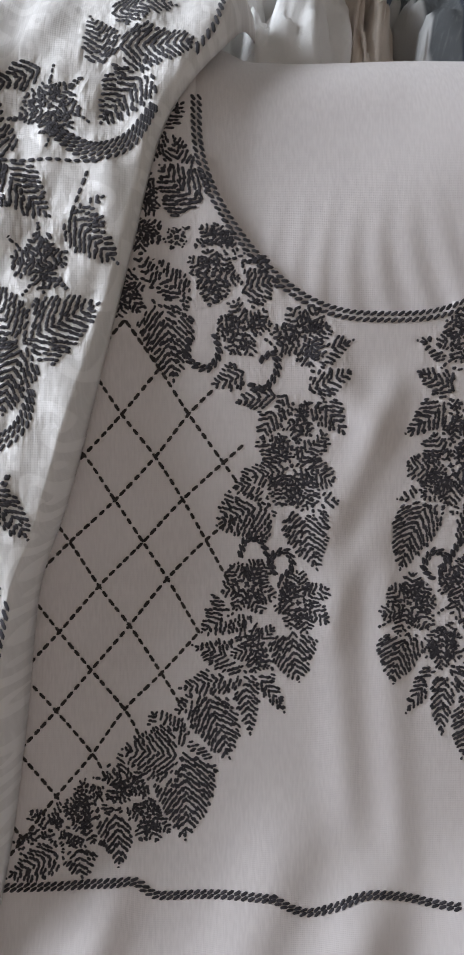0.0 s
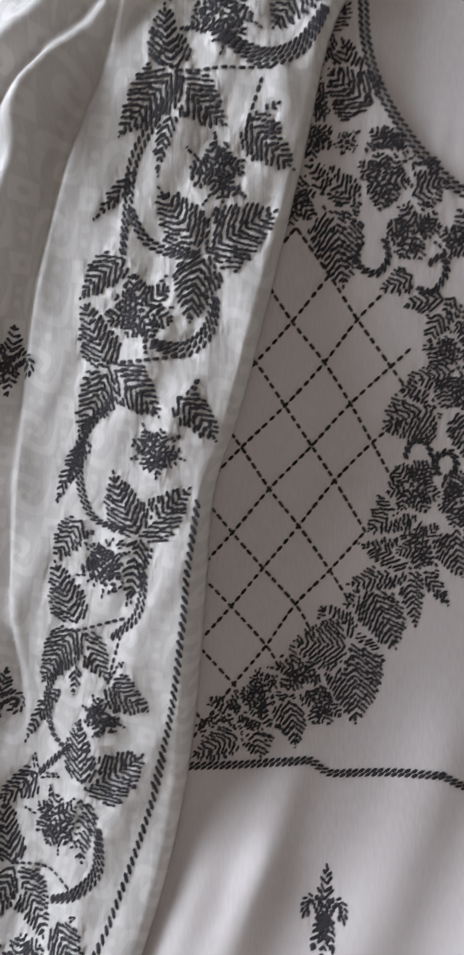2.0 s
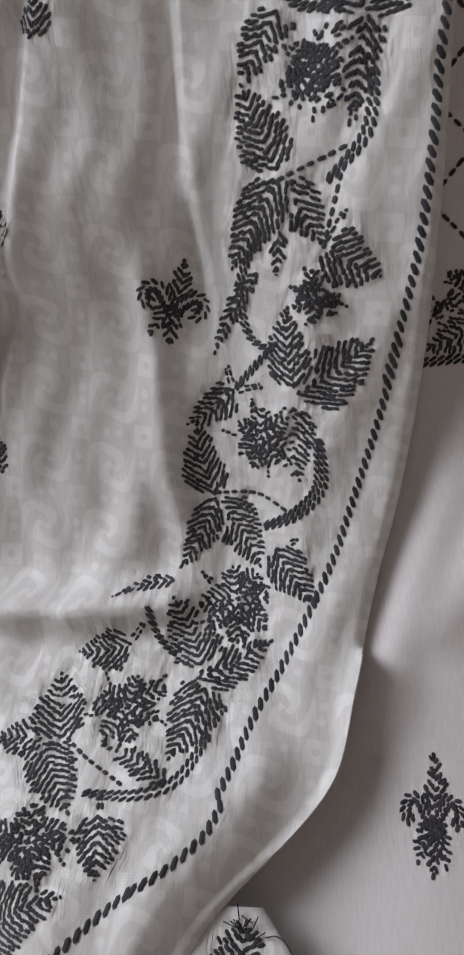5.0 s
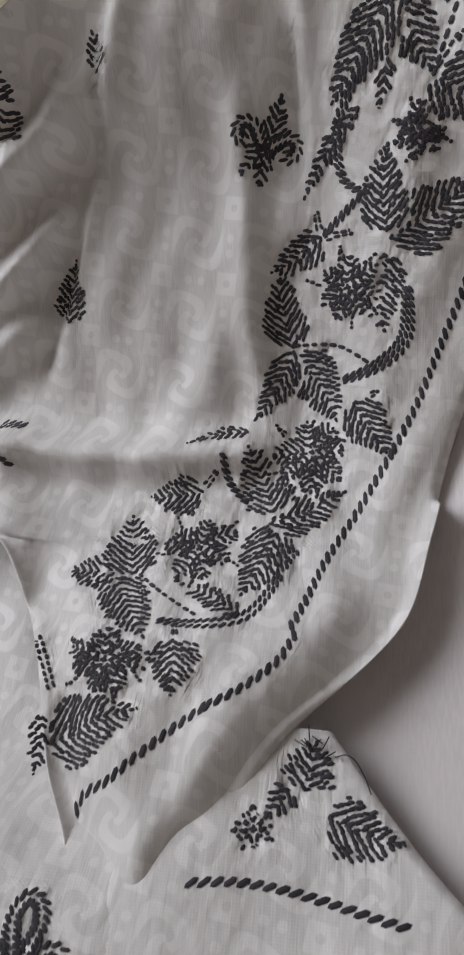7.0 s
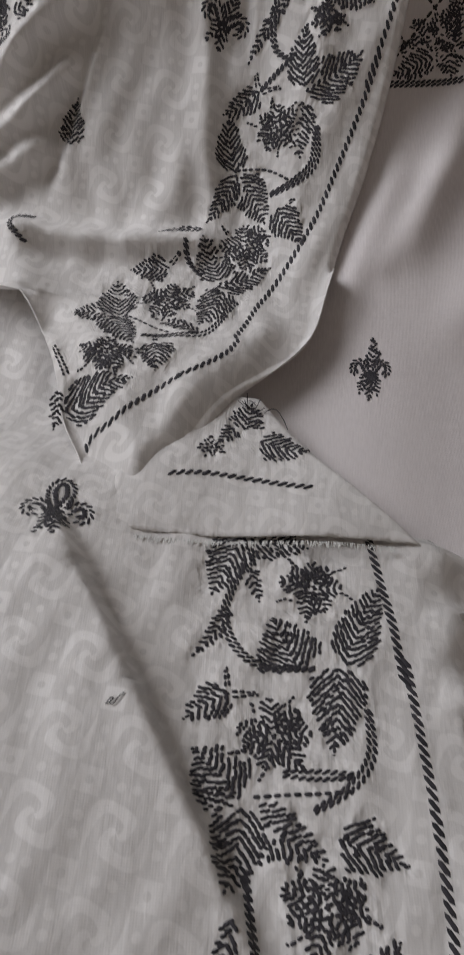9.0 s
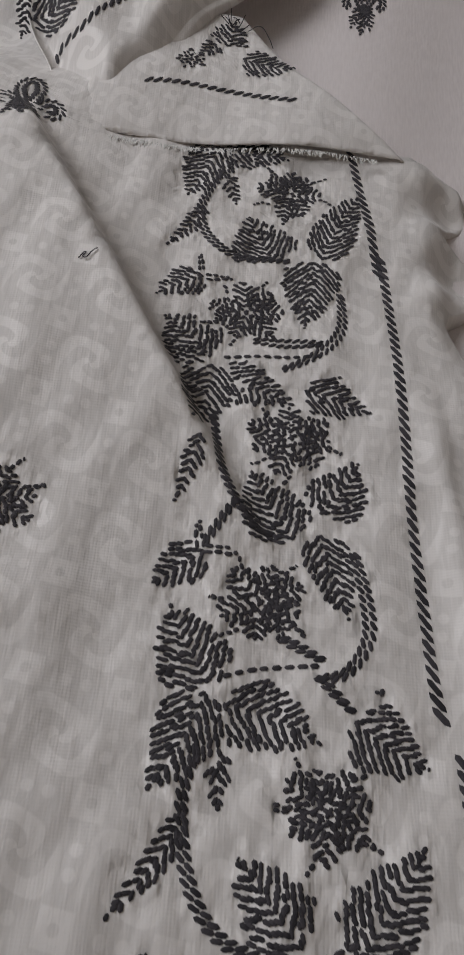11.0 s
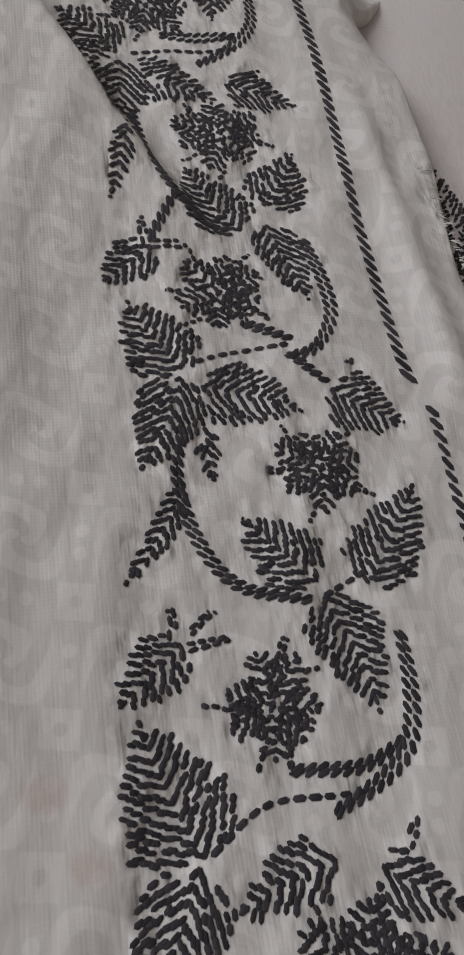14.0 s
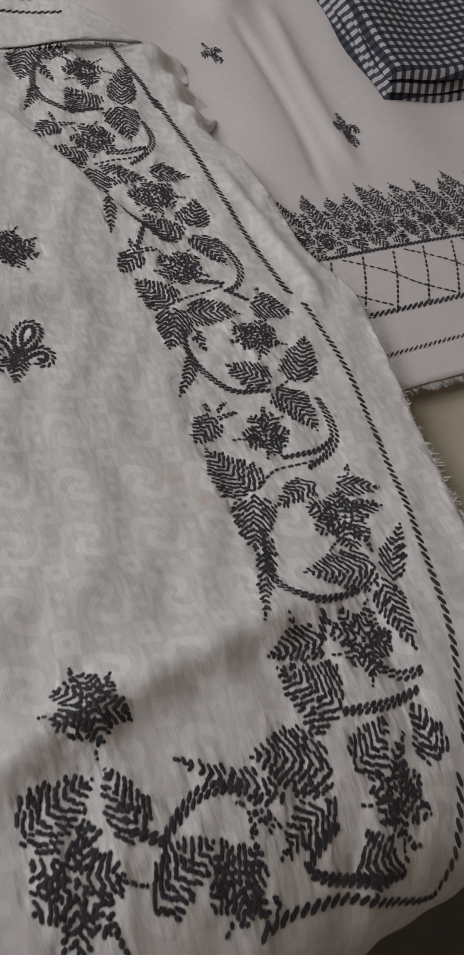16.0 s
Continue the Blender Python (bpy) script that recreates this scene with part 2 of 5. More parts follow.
# ---- the lie of the cloth: a profile over the backrest, down it and along the seat ----
PROFILE = [(0.62, 0.950), (0.54, 0.978), (0.475, 0.985), (0.432, 0.973), (0.404, 0.945), (0.372, 0.885), (0.346, 0.805), (0.323, 0.731),
           (0.293, 0.665), (0.254, 0.596), (0.215, 0.545), (0.165, 0.503), (0.10, 0.472), (0.0, 0.450), (-0.12, 0.438),
           (-0.32, 0.434), (-0.50, 0.432), (-0.578, 0.424), (-0.614, 0.395), (-0.625, 0.34), (-0.627, 0.2)]


def catmull(pts, n=12):
    out = []
    for i in range(len(pts) - 1):
        p0, p1, p2, p3 = pts[max(i - 1, 0)], pts[i], pts[i + 1], pts[min(i + 2, len(pts) - 1)]
        for k in range(n):
            t = k / n
            out.append(tuple(0.5 * (2 * b + (c - a) * t + (2 * a - 5 * b + 4 * c - d) * t * t + (3 * b - a - 3 * c + d) * t ** 3)
                             for a, b, c, d in zip(p0, p1, p2, p3)))
    out.append(tuple(pts[-1]))
    return out


CURVE = np.array(catmull(PROFILE))
RUN = np.concatenate([[0.0], np.cumsum(np.hypot(*np.diff(CURVE, axis=0).T))])
SLOPE = np.gradient(CURVE, RUN, axis=0)


def base(x, v, h=0.0):
    """The place h above the profile, v metres down it, x across."""
    y, z = np.interp(v, RUN, CURVE[:, 0]), np.interp(v, RUN, CURVE[:, 1])
    ty, tz = np.interp(v, RUN, SLOPE[:, 0]), np.interp(v, RUN, SLOPE[:, 1])
    return x, y + h * tz, z - h * ty


def smooth(t):
    t = np.clip(t, 0, 1)
    return t * t * (3 - 2 * t)


def hump(t, a, b, soft):
    return smooth((t - a) / soft) * smooth((b - t) / soft)


def ridge(x, v, x0, v0, x1, v1, w, a, bend=0.0):
    """A soft fold of height a and half width w along a line, fading at both ends."""
    dx, dv = x1 - x0, v1 - v0
    n = math.hypot(dx, dv)
    s = ((x - x0) * dx + (v - v0) * dv) / n / n
    d = ((x - x0) * dv - (v - v0) * dx) / n - bend * 4 * s * (1 - s)
    return a * np.exp(-(d / w) ** 2) * smooth(s / 0.25 + 0.3) * smooth((1 - s) / 0.25 + 0.3)


def tuck(x, v, x0, v0, x1, v1, w, a, bend=0.0, reach=0.06):
    """A fold laid over: the cloth on the left of the line dives a deep under its edge, and rises back within reach."""
    dx, dv = x1 - x0, v1 - v0
    n = math.hypot(dx, dv)
    s = ((x - x0) * dx + (v - v0) * dv) / n / n
    d = ((x - x0) * dv - (v - v0) * dx) / n - bend * 4 * s * (1 - s)
    return a * (smooth(d / w + 0.5) - 1) * np.exp(-np.clip(-d, 0, 9) / reach) * smooth(s / 0.2 + 0.2) * smooth((1 - s) / 0.2 + 0.2)


def neck_sink(x, v):
    """The hollow of the backrest behind the neck opening."""
    return 0.009 * smooth((0.335 - v) / 0.13) * hump(x, -0.0176, 0.171, 0.03)


def h_kameez(x, v):
    x, v = np.asarray(x, float), np.asarray(v, float)
    h = 0.003 - 0.03 * smooth((-0.125 - x) / 0.07) * smooth((v - 0.40) / 0.1) * smooth((0.76 - v) / 0.08)
    h = h + 0.0025 * np.sin(x * 52 + v * 9) * smooth((v - 0.6) / 0.08) * smooth((1.15 - v) / 0.1)
    h = h + ridge(x, v, 0.035, 0.58, -0.075, 0.80, 0.020, 0.009, 0.006) + ridge(x, v, 0.075, 0.60, -0.01, 0.90, 0.020, 0.011) + ridge(x, v, 0.040, 0.345, 0.075, 0.395, 0.008, 0.003) + ridge(x, v, 0.045, 0.40, 0.060, 0.60, 0.010, 0.004) + ridge(x, v, 0.075, 0.42, 0.085, 0.62, 0.009, 0.003)
    h = h + ridge(x, v, -0.05, 0.60, -0.10, 0.74, 0.012, 0.006) + ridge(x, v, 0.04, 0.88, 0.02, 1.10, 0.010, 0.006) + ridge(x, v, 0.13, 0.60, 0.09, 0.85, 0.024, 0.010)
    h = h + ridge(x, v, -0.066, 0.655, -0.120, 0.75, 0.010, 0.004) + ridge(x, v, -0.10, 0.665, -0.150, 0.79, 0.011, 0.005) + ridge(x, v, 0.082, 0.36, 0.050, 0.44, 0.008, 0.0035) + ridge(x, v, 0.072, 0.43, 0.046, 0.50, 0.007, 0.0025) - ridge(x, v, -0.004, 0.90, -0.018, 1.12, 0.006, 0.004, 0.012)
    return h


def h_upper(x, v):
    x, v = np.asarray(x, float), np.asarray(v, float)
    h = 0.011 + 0.016 * smooth((0.235 - v) / 0.10) + 0.026 * hump(v, 0.30, 0.66, 0.12) * smooth((x + 0.20) / 0.10)
    h = h - 0.018 * hump(v, 0.52, 0.78, 0.08) * (1 - smooth((x + 0.21) / 0.05)) + 0.027 * smooth((v - 0.76) / 0.08) - 0.007 * smooth((v - 0.85) / 0.06)
    h = h + tuck(x, v, -0.118, 0.205, -0.2035, 0.62, 0.006, 0.010, -0.034, 0.016) + 0.005 * hump(v, 0.2, 0.62, 0.1)
    h = h + tuck(x, v, -0.243, 0.39, -0.347, 0.70, 0.008, 0.011, 0.004, 0.022) + 0.006 * hump(v, 0.42, 0.72, 0.1) + ridge(x, v, -0.29, 0.20, -0.36, 0.62, 0.014, 0.02, 0.01)
    h = h + ridge(x, v, -0.26, 0.20, -0.235, 0.33, 0.012, 0.012) + ridge(x, v, -0.225, 0.60, -0.27, 0.72, 0.012, 0.006) + ridge(x, v, -0.235, 0.56, -0.232, 0.70, 0.008, 0.006)
    h = h + ridge(x, v, -0.37, 0.716, -0.225, 0.722, 0.010, 0.017, -0.006) + ridge(x, v, -0.295, 0.545, -0.43, 0.665, 0.010, 0.018, 0.004) + ridge(x, v, -0.312, 0.598, -0.43, 0.695, 0.009, 0.016, 0.004) + ridge(x, v, -0.334, 0.652, -0.44, 0.722, 0.009, 0.012) - ridge(x, v, -0.315, 0.580, -0.42, 0.655, 0.006, 0.006)
    h = h + ridge(x, v, -0.110, 0.205, -0.20, 0.295, 0.008, 0.013) + ridge(x, v, -0.12, 0.185, -0.23, 0.29, 0.009, 0.014) + ridge(x, v, -0.165, 0.255, -0.236, 0.415, 0.010, 0.011) - ridge(x, v, -0.150, 0.255, -0.212, 0.385, 0.006, 0.006) + ridge(x, v, -0.37, 0.70, -0.315, 0.86, 0.016, 0.014)
    h = h + 0.0013 * np.sin(x * 140 + 25 * v) * np.sin(v * 66 + 20 * x) + 0.0007 * np.sin(x * 250 + 40 * v + 2 * np.sin(v * 60))
    h = h - 0.016 * smooth((-0.3114 + (v - 0.772) * 0.4 - x) / 0.03) * smooth((v - 0.76) / 0.03) - 0.019 * smooth((x + 0.196 + (v - 0.802) * 0.657) / 0.034) * smooth((v - 0.77) / 0.05)
    return h


def h_flap(x, v):
    x, v = np.asarray(x, float), np.asarray(v, float)
    return 0.022 + 0.004 * smooth((v - 0.86) / 0.05) - 0.002 * smooth((v - 0.936) / 0.014) + 0.002 * np.sin(x * 60 + v * 25)


def h_lower(x, v):
    x, v = np.asarray(x, float), np.asarray(v, float)
    h = 0.0185 + 0.016 * smooth((-0.17 - x) / 0.18) + 0.016 * hump(v, 1.32, 1.60, 0.12) - 0.045 * smooth((0.93 - v) / 0.10)
    h = h + 0.020 * smooth((0.006 - ((x + 0.288) * 0.8715 - (v - 0.959) * 0.4904)) / 0.009) * smooth((v - 0.92) / 0.06) * smooth((1.20 - v) / 0.14) * np.exp(-np.clip((x + 0.288) * -0.8715 + (v - 0.959) * 0.4904, 0, 9) / 0.10)
    h = h + ridge(x, v, -0.40, 1.458, -0.19, 1.424, 0.010, 0.010, 0.004) + ridge(x, v, -0.45, 1.205, -0.23, 1.195, 0.012, 0.005) + ridge(x, v, -0.45, 1.39, -0.27, 1.385, 0.014, 0.005)
    h = h - 0.015 * smooth((x + 0.100) / 0.022) * hump(v, 0.90, 1.09, 0.05) - 0.004 * smooth((x + 0.11) / 0.015) * np.cos((v - 1.012) * 150) * hump(v, 0.93, 1.06, 0.03) + ridge(x, v, -0.104, 1.09, -0.092, 1.24, 0.006, 0.004)
    h = h + 0.0011 * np.sin(x * 95 - 30 * v) * np.sin(v * 62 + 24 * x) + 0.0006 * np.sin(x * 210 + 60 * v + 2 * np.sin(v * 50))
    return h


# ---- tools for meshes ----
def mesh_ob(name, verts, faces, mat, parent=None, label="", uvs=None, flat=False):
    me = bpy.data.meshes.new(name)
    me.from_pydata([tuple(map(float, p)) for p in verts], [], faces)
    if uvs is not None:
        layer = me.uv_layers.new(name="plan")
        idx = np.empty(len(me.loops), dtype=np.int32)
        me.loops.foreach_get("vertex_index", idx)
        layer.data.foreach_set("uv", np.asarray(uvs, dtype=np.float32)[idx].ravel())
    me.materials.append(mat)
    if not flat:
        me.polygons.foreach_set("use_smooth", [True] * len(me.polygons))
    me.update()
    ob = new(name, me)
    if parent is not None:
        ob.parent = parent
        ob.matrix_parent_inverse = Matrix.Translation(parent.location).inverted()
    if label:
        ob["label"] = label
    return ob


def thing(name, label, category, at=(0, 0, 0), kind="", group=""):
    ob = new(name)
    ob.empty_display_size, ob.location = 0.05, at
    return tagged(ob, label, category, group, kind)


def grid_faces(rows, cols):
    return [(r * cols + c, r * cols + c + 1, (r + 1) * cols + c + 1, (r + 1) * cols + c) for r in range(rows - 1) for c in range(cols - 1)]


def solid(ob, thick, offset=1.0):
    mod = ob.modifiers.new("thickness", "SOLIDIFY")
    mod.thickness, mod.offset = thick, offset
    return ob


def along(pts):
    """x as a smooth function of v through a few (x, v) places."""
    c = np.array(catmull(pts, 10))
    return lambda v: np.interp(v, c[:, 1], c[:, 0])


def cloth(name, parent, mat, hfun, v0, v1, left, right, step_v=0.004, cols=150, sink=None, roll=0.006, label="", hole=None):
    """A sheet of cloth laid over the sofa between two edges; both edges roll down to the height sink."""
    vs = np.arange(v0, v1 + 1e-6, step_v)
    verts, uvs = [], []
    for v in vs:
        xl, xr = float(left(v)), float(right(v))
        xs = np.linspace(xl, max(xr, xl + 0.004), cols)
        hs = hfun(xs, np.full(cols, v))
        if sink is not None:
            ang = np.linspace(0.35, 1.57, 4)
            lo_l, lo_r = float(sink(xl, v)), float(sink(xr, v))
            xs = np.concatenate([xl - roll * np.sin(ang[::-1]), xs, xs[-1] + roll * np.sin(ang)])
            hs = np.concatenate([lo_l + (hs[0] - lo_l) * np.cos(ang[::-1]), hs, lo_r + (hs[-1] - lo_r) * np.cos(ang)])
        px, py, pz = base(xs, np.full(len(xs), v), hs)
        verts += list(zip(px, py, pz))
        uvs += [(x, v) for x in xs]
    n = len(xs)
    faces = grid_faces(len(vs), n)
    if hole is not None:
        keep = []
        for f in faces:
            x, v = np.mean([uvs[i] for i in f], axis=0)
            if not hole(x, v):
                keep.append(f)
        faces = keep
    ob = mesh_ob(name, verts, faces, mat, parent, label, uvs)
    return solid(ob, 0.0007)


def rounded_box(name, size, at, mat, parent=None, bevel=0.03, seg=4, label="", turn=None):
    bm = bmesh.new()
    bmesh.ops.create_cube(bm, size=1.0)
    bmesh.ops.scale(bm, vec=size, verts=bm.verts)
    if bevel:
        bmesh.ops.bevel(bm, geom=bm.edges[:], offset=bevel, segments=seg, profile=0.5, affect="EDGES")
    if turn is not None:
        bmesh.ops.transform(bm, matrix=turn, verts=bm.verts)
    bmesh.ops.translate(bm, vec=at, verts=bm.verts)
    me = bpy.data.meshes.new(name)
    bm.to_mesh(me)
    bm.free()
    me.materials.append(mat)
    ob = new(name, me)
    if parent is not None:
        ob.parent = parent
        ob.matrix_parent_inverse = Matrix.Translation(parent.location).inverted()
    if label:
        ob["label"] = label
    return ob


# ---- the room ----
def wall(name, size, at):
    return tagged(rounded_box(name, size, at, CREAM_WALL, bevel=0), "plain cream painted wall of the room", "wall", kind="structure")


wall("wall_south", (3.71, 0.15, 2.7), (0.37, -3.1, 1.35))
wall("wall_north", (3.71, 0.15, 2.7), (0.37, 1.35, 1.35))
wall("wall_east", (0.15, 4.3, 2.7), (2.3, -0.875, 1.35))
west = thing("wall_west", "plain cream painted wall with a window opening", "wall", kind="structure")
for size, at in (((0.15, 4.3, WIN_Z - 0.55), (-1.56, -0.875, (WIN_Z - 0.55) / 2)), ((0.15, 4.3, 2.15 - WIN_Z), (-1.56, -0.875, (WIN_Z + 3.25) / 2)),
                 ((0.15, 0.775 - WIN_Y, 1.10), (-1.56, (WIN_Y + 1.775) / 2, WIN_Z)), ((0.15, WIN_Y + 2.525, 1.10), (-1.56, (WIN_Y - 3.525) / 2, WIN_Z))):
    rounded_box("wall_panel", size, at, CREAM_WALL, west, bevel=0)
win = thing("window_1", "painted wooden window frame in the wall beside the sofa", "window", kind="structure")
for size, dy, dz in (((0.06, 1.0, 0.05), 0, -0.523), ((0.06, 1.0, 0.05), 0, 0.523), ((0.06, 0.05, 0.99), -0.472, 0), ((0.06, 0.05, 0.99), 0.472, 0), ((0.05, 0.04, 0.99), 0, 0)):
    rounded_box("window_frame", size, (-1.56, WIN_Y + dy, WIN_Z + dz), FRAME_PAINT, win, bevel=0.006, seg=2)
tagged(rounded_box("floor", (4.6, 4.6, 0.1), (0, -0.875, -0.05), TILES, bevel=0), "dark polished floor under the sofa", "floor", kind="structure")
tagged(rounded_box("ceiling", (4.6, 4.6, 0.1), (0, -0.875, 2.75), CEILING, bevel=0), "plain white ceiling", "ceiling", kind="structure")

# ---- the sofa under the clothes ----
sofa = thing("sofa", "upholstered sofa in a cream printed cover, clothes spread over it", "sofa")
vs = np.arange(0.0, RUN[-1], 0.012)
xs = np.linspace(-0.95, 0.95, 96)
verts, uvs = [], []
for v in vs:
    dip = -0.012 - 0.028 * smooth((v - 0.40) / 0.1) * smooth((-0.1 - xs) / 0.1) * smooth((0.95 - v) / 0.1)
    px, py, pz = base(xs, np.full(96, v), dip - neck_sink(xs, v) - 0.012 * hump(xs, -0.06, 0.21, 0.03) * smooth((0.45 - v) / 0.1))
    verts += list(zip(px, py, pz))
    uvs += [(x, v) for x in xs]
solid(mesh_ob("fitted_cover", verts, grid_faces(len(vs), 96), COVER, sofa, "cream cover printed with small rust and olive sprigs", uvs), 0.004)
rounded_box("seat_base", (1.9, 0.80, 0.26), (0, -0.21, 0.20), COVER, sofa, 0.03)
rounded_box("backrest_frame", (1.9, 0.20, 0.75), (0, 0.60, 0.50), COVER, sofa, 0.05)
for x in (-1.06, 1.06):
    rounded_box("armrest", (0.2, 1.25, 0.62), (x, 0.03, 0.37), COVER, sofa, 0.07)
for x in (-0.85, 0.85):
    for y in (-0.52, 0.60):
        rounded_box("foot", (0.06, 0.06, 0.08), (x, y, 0.04), TILES, sofa, 0.008, 2)


# ---- embroidery: every stitch a small raised grain of thread ----
SEWN = {}


def pucker(ob, hfun):
    """Marks how densely each place of a cloth is stitched."""
    cell, n = 0.002, 1000
    count = np.zeros((n, n))
    p = np.concatenate(SEWN[hfun])
    np.add.at(count, (((p[:, 0] + 1.0) / cell).astype(int), (p[:, 1] / cell).astype(int)), 1.0)
    for _ in range(3):
        count = (count + np.roll(count, 1, 0) + np.roll(count, -1, 0)) / 3
        count = (count + np.roll(count, 1, 1) + np.roll(count, -1, 1)) / 3
    me = ob.data
    uv, idx = np.empty(len(me.loops) * 2, dtype=np.float32), np.empty(len(me.loops), dtype=np.int32)
    me.uv_layers["plan"].data.foreach_get("uv", uv)
    me.loops.foreach_get("vertex_index", idx)
    uv = uv.reshape(-1, 2)
    value = np.zeros(len(me.vertices), dtype=np.float32)
    value[idx] = np.clip(count[((uv[:, 0] + 1.0) / cell).astype(int), (uv[:, 1] / cell).astype(int)] * 3.0, 0, 1)
    me.attributes.new("pucker", "FLOAT", "POINT").data.foreach_set("value", value)


def stitches(name, layer, segs, mat):
    """segs: rows of x0, v0, x1, v1, width. One mesh for a whole motif."""
    hfun, parent = layer
    s = np.array(segs, float)
    SEWN.setdefault(hfun, []).append((s[:, 0:2] + s[:, 2:4]) / 2)
    d = s[:, 2:4] - s[:, 0:2]
    n = np.hypot(d[:, 0], d[:, 1]) + 1e-9
    t = d / n[:, None]
    side = np.stack([-t[:, 1], t[:, 0]], 1) * s[:, 4:5] / 2
    pts, lift = [], []
    for a, wd, up in ((0.0, 0.0, 0.0), (0.20, -0.95, 0.0), (0.24, 0.0, 1.0), (0.20, 0.95, 0.0),
                      (0.78, -1.0, 0.0), (0.74, 0.0, 1.0), (0.78, 1.0, 0.0), (1.0, 0.0, 0.0)):
        pts.append(s[:, 0:2] + d * a + side * wd)
        lift.append(np.full(len(s), up))
    pts, lift = np.stack(pts, 1), np.stack(lift, 1)
    hh = hfun(pts[..., 0], pts[..., 1]) + 0.0003 + lift * s[:, 4:5] * 0.30
    px, py, pz = base(pts[..., 0], pts[..., 1], hh)
    verts = np.stack([px, py, pz], -1).reshape(-1, 3)
    one = ((0, 2, 1), (0, 3, 2), (1, 2, 5, 4), (2, 3, 6, 5), (4, 5, 7), (5, 6, 7))
    faces = [tuple(8 * k + i for i in f) for k in range(len(s)) for f in one]
    return mesh_ob(name, verts, faces, mat, parent)


RNG = random.Random(7)


def dashes(out, p, q, length, gap, width, jit=0.00025):
    """Running stitches from p to q."""
    dx, dv = q[0] - p[0], q[1] - p[1]
    n = math.hypot(dx, dv)
    if n < 0.0008:
        return
    dx, dv = dx / n, dv / n
    a = RNG.uniform(0, 0.4) * gap
    while a < n - 0.0006:
        l = min(length * RNG.uniform(0.8, 1.2), n - a)
        j, k = RNG.gauss(0, jit), RNG.gauss(0, jit)
        out.append((p[0] + dx * a - dv * j, p[1] + dv * a + dx * j, p[0] + dx * (a + l) - dv * k, p[1] + dv * (a + l) + dx * k, width * RNG.uniform(0.85, 1.15)))
        a += l + gap * RNG.uniform(0.6, 1.4)


def leaf_segs(out, x0, v0, x1, v1, w, pitch=0.00245, slant=1.1, thick=0.0015, tip=0.58, long=0.0031):
    """Nested rows of slightly slanting stitches that run from the midrib out towards the tip."""
    dx, dv = x1 - x0, v1 - v0
    n = math.hypot(dx, dv)
    dx, dv = dx / n, dv / n
    w = w * 1.15
    bow = RNG.uniform(-0.06, 0.06) * n

    def half(u):
        u = min(max(u / n, 0), 1)
        return w / 2 * min(1.0, (u / 0.22 + 0.16)) ** 0.6 * max(0.0, 1 - max(u - 0.40, 0) / 0.60) ** tip

    def place(u, s):
        s = s + bow * 4 * (u / n) * (1 - u / n)
        return x0 + dx * u - dv * s, v0 + dv * u + dx * s
    if w < 0.0062:
        for off in (-0.27, 0.27):
            dashes(out, place(0, off * w), place(n * (0.95 + off * 0.2), off * w * 0.5), 0.0031, 0.0003, thick)
        return
    root = math.hypot(1, slant)
    du = min(pitch * root, n / 3.2)
    hop = long * 0.62
    turn = RNG.choice((-1, 1)) * 0.20
    for k in range(-int(w / 2 * slant / du) - 1, int(n / du) + 1):
        for side in (-1, 1):
            a = RNG.uniform(-0.55, -0.25) * hop if side > 0 else RNG.uniform(-0.3, 0.1) * hop
            first = True
            while a < w * root:
                s = (a + long / 2) / root
                u = k * du + slant * s * (0.62 + 0.9 * s / w)
                if u > n or (not first and s > half(u)):
                    break
                if 0 <= u <= n and s <= half(u) * RNG.uniform(0.95, 1.08):
                    first = False
                    l = long * RNG.uniform(0.85, 1.15) / 2
                    cu, cs = slant / root, 1 / root
                    eu, es = cu + turn * cs, cs - turn * cu
                    j = RNG.gauss(0, 0.00045)
                    lean = RNG.gauss(0, 0.13)
                    eu, es = eu + lean * es, es - lean * eu
                    p, q = place(u - eu * l + j, side * (s - es * l)), place(u + eu * l + j, side * (s + es * l))
                    out.append((p[0], p[1], q[0], q[1], thick * RNG.uniform(0.85, 1.2)))
                a += hop * RNG.uniform(0.9, 1.1)
    dashes(out, place(n * 0.90, 0), place(n * 1.08, 0), 0.003, 0.0004, thick)


TAKEN = {}


def free(layer, segs):
    """Only the stitches that no earlier motif on this cloth has covered."""
    done = TAKEN.setdefault(layer[0], set())
    kept, cells = [], set()
    for g in segs:
        c = (int((g[0] + g[2]) / 2 / 0.0015 + 5000), int((g[1] + g[3]) / 2 / 0.0015))
        if c not in done:
            kept.append(g)
            cells.add(c)
    for a, b in cells:
        done.update((a + i, b + j) for i in (-1, 0, 1) for j in (-1, 0, 1))
    return kept


def leaf(layer, x0, v0, x1, v1, w, mat=None):
    out = []
    if layer is K:
        leaf_segs(out, x0, v0, x1, v1, w, 0.0022, 1.1, 0.00135, 0.58, 0.0027)
    else:
        leaf_segs(out, x0, v0, x1, v1, w)
    out = free(layer, out)
    if out:
        stitches("embroidered_leaf", layer, out, mat or BLACK)


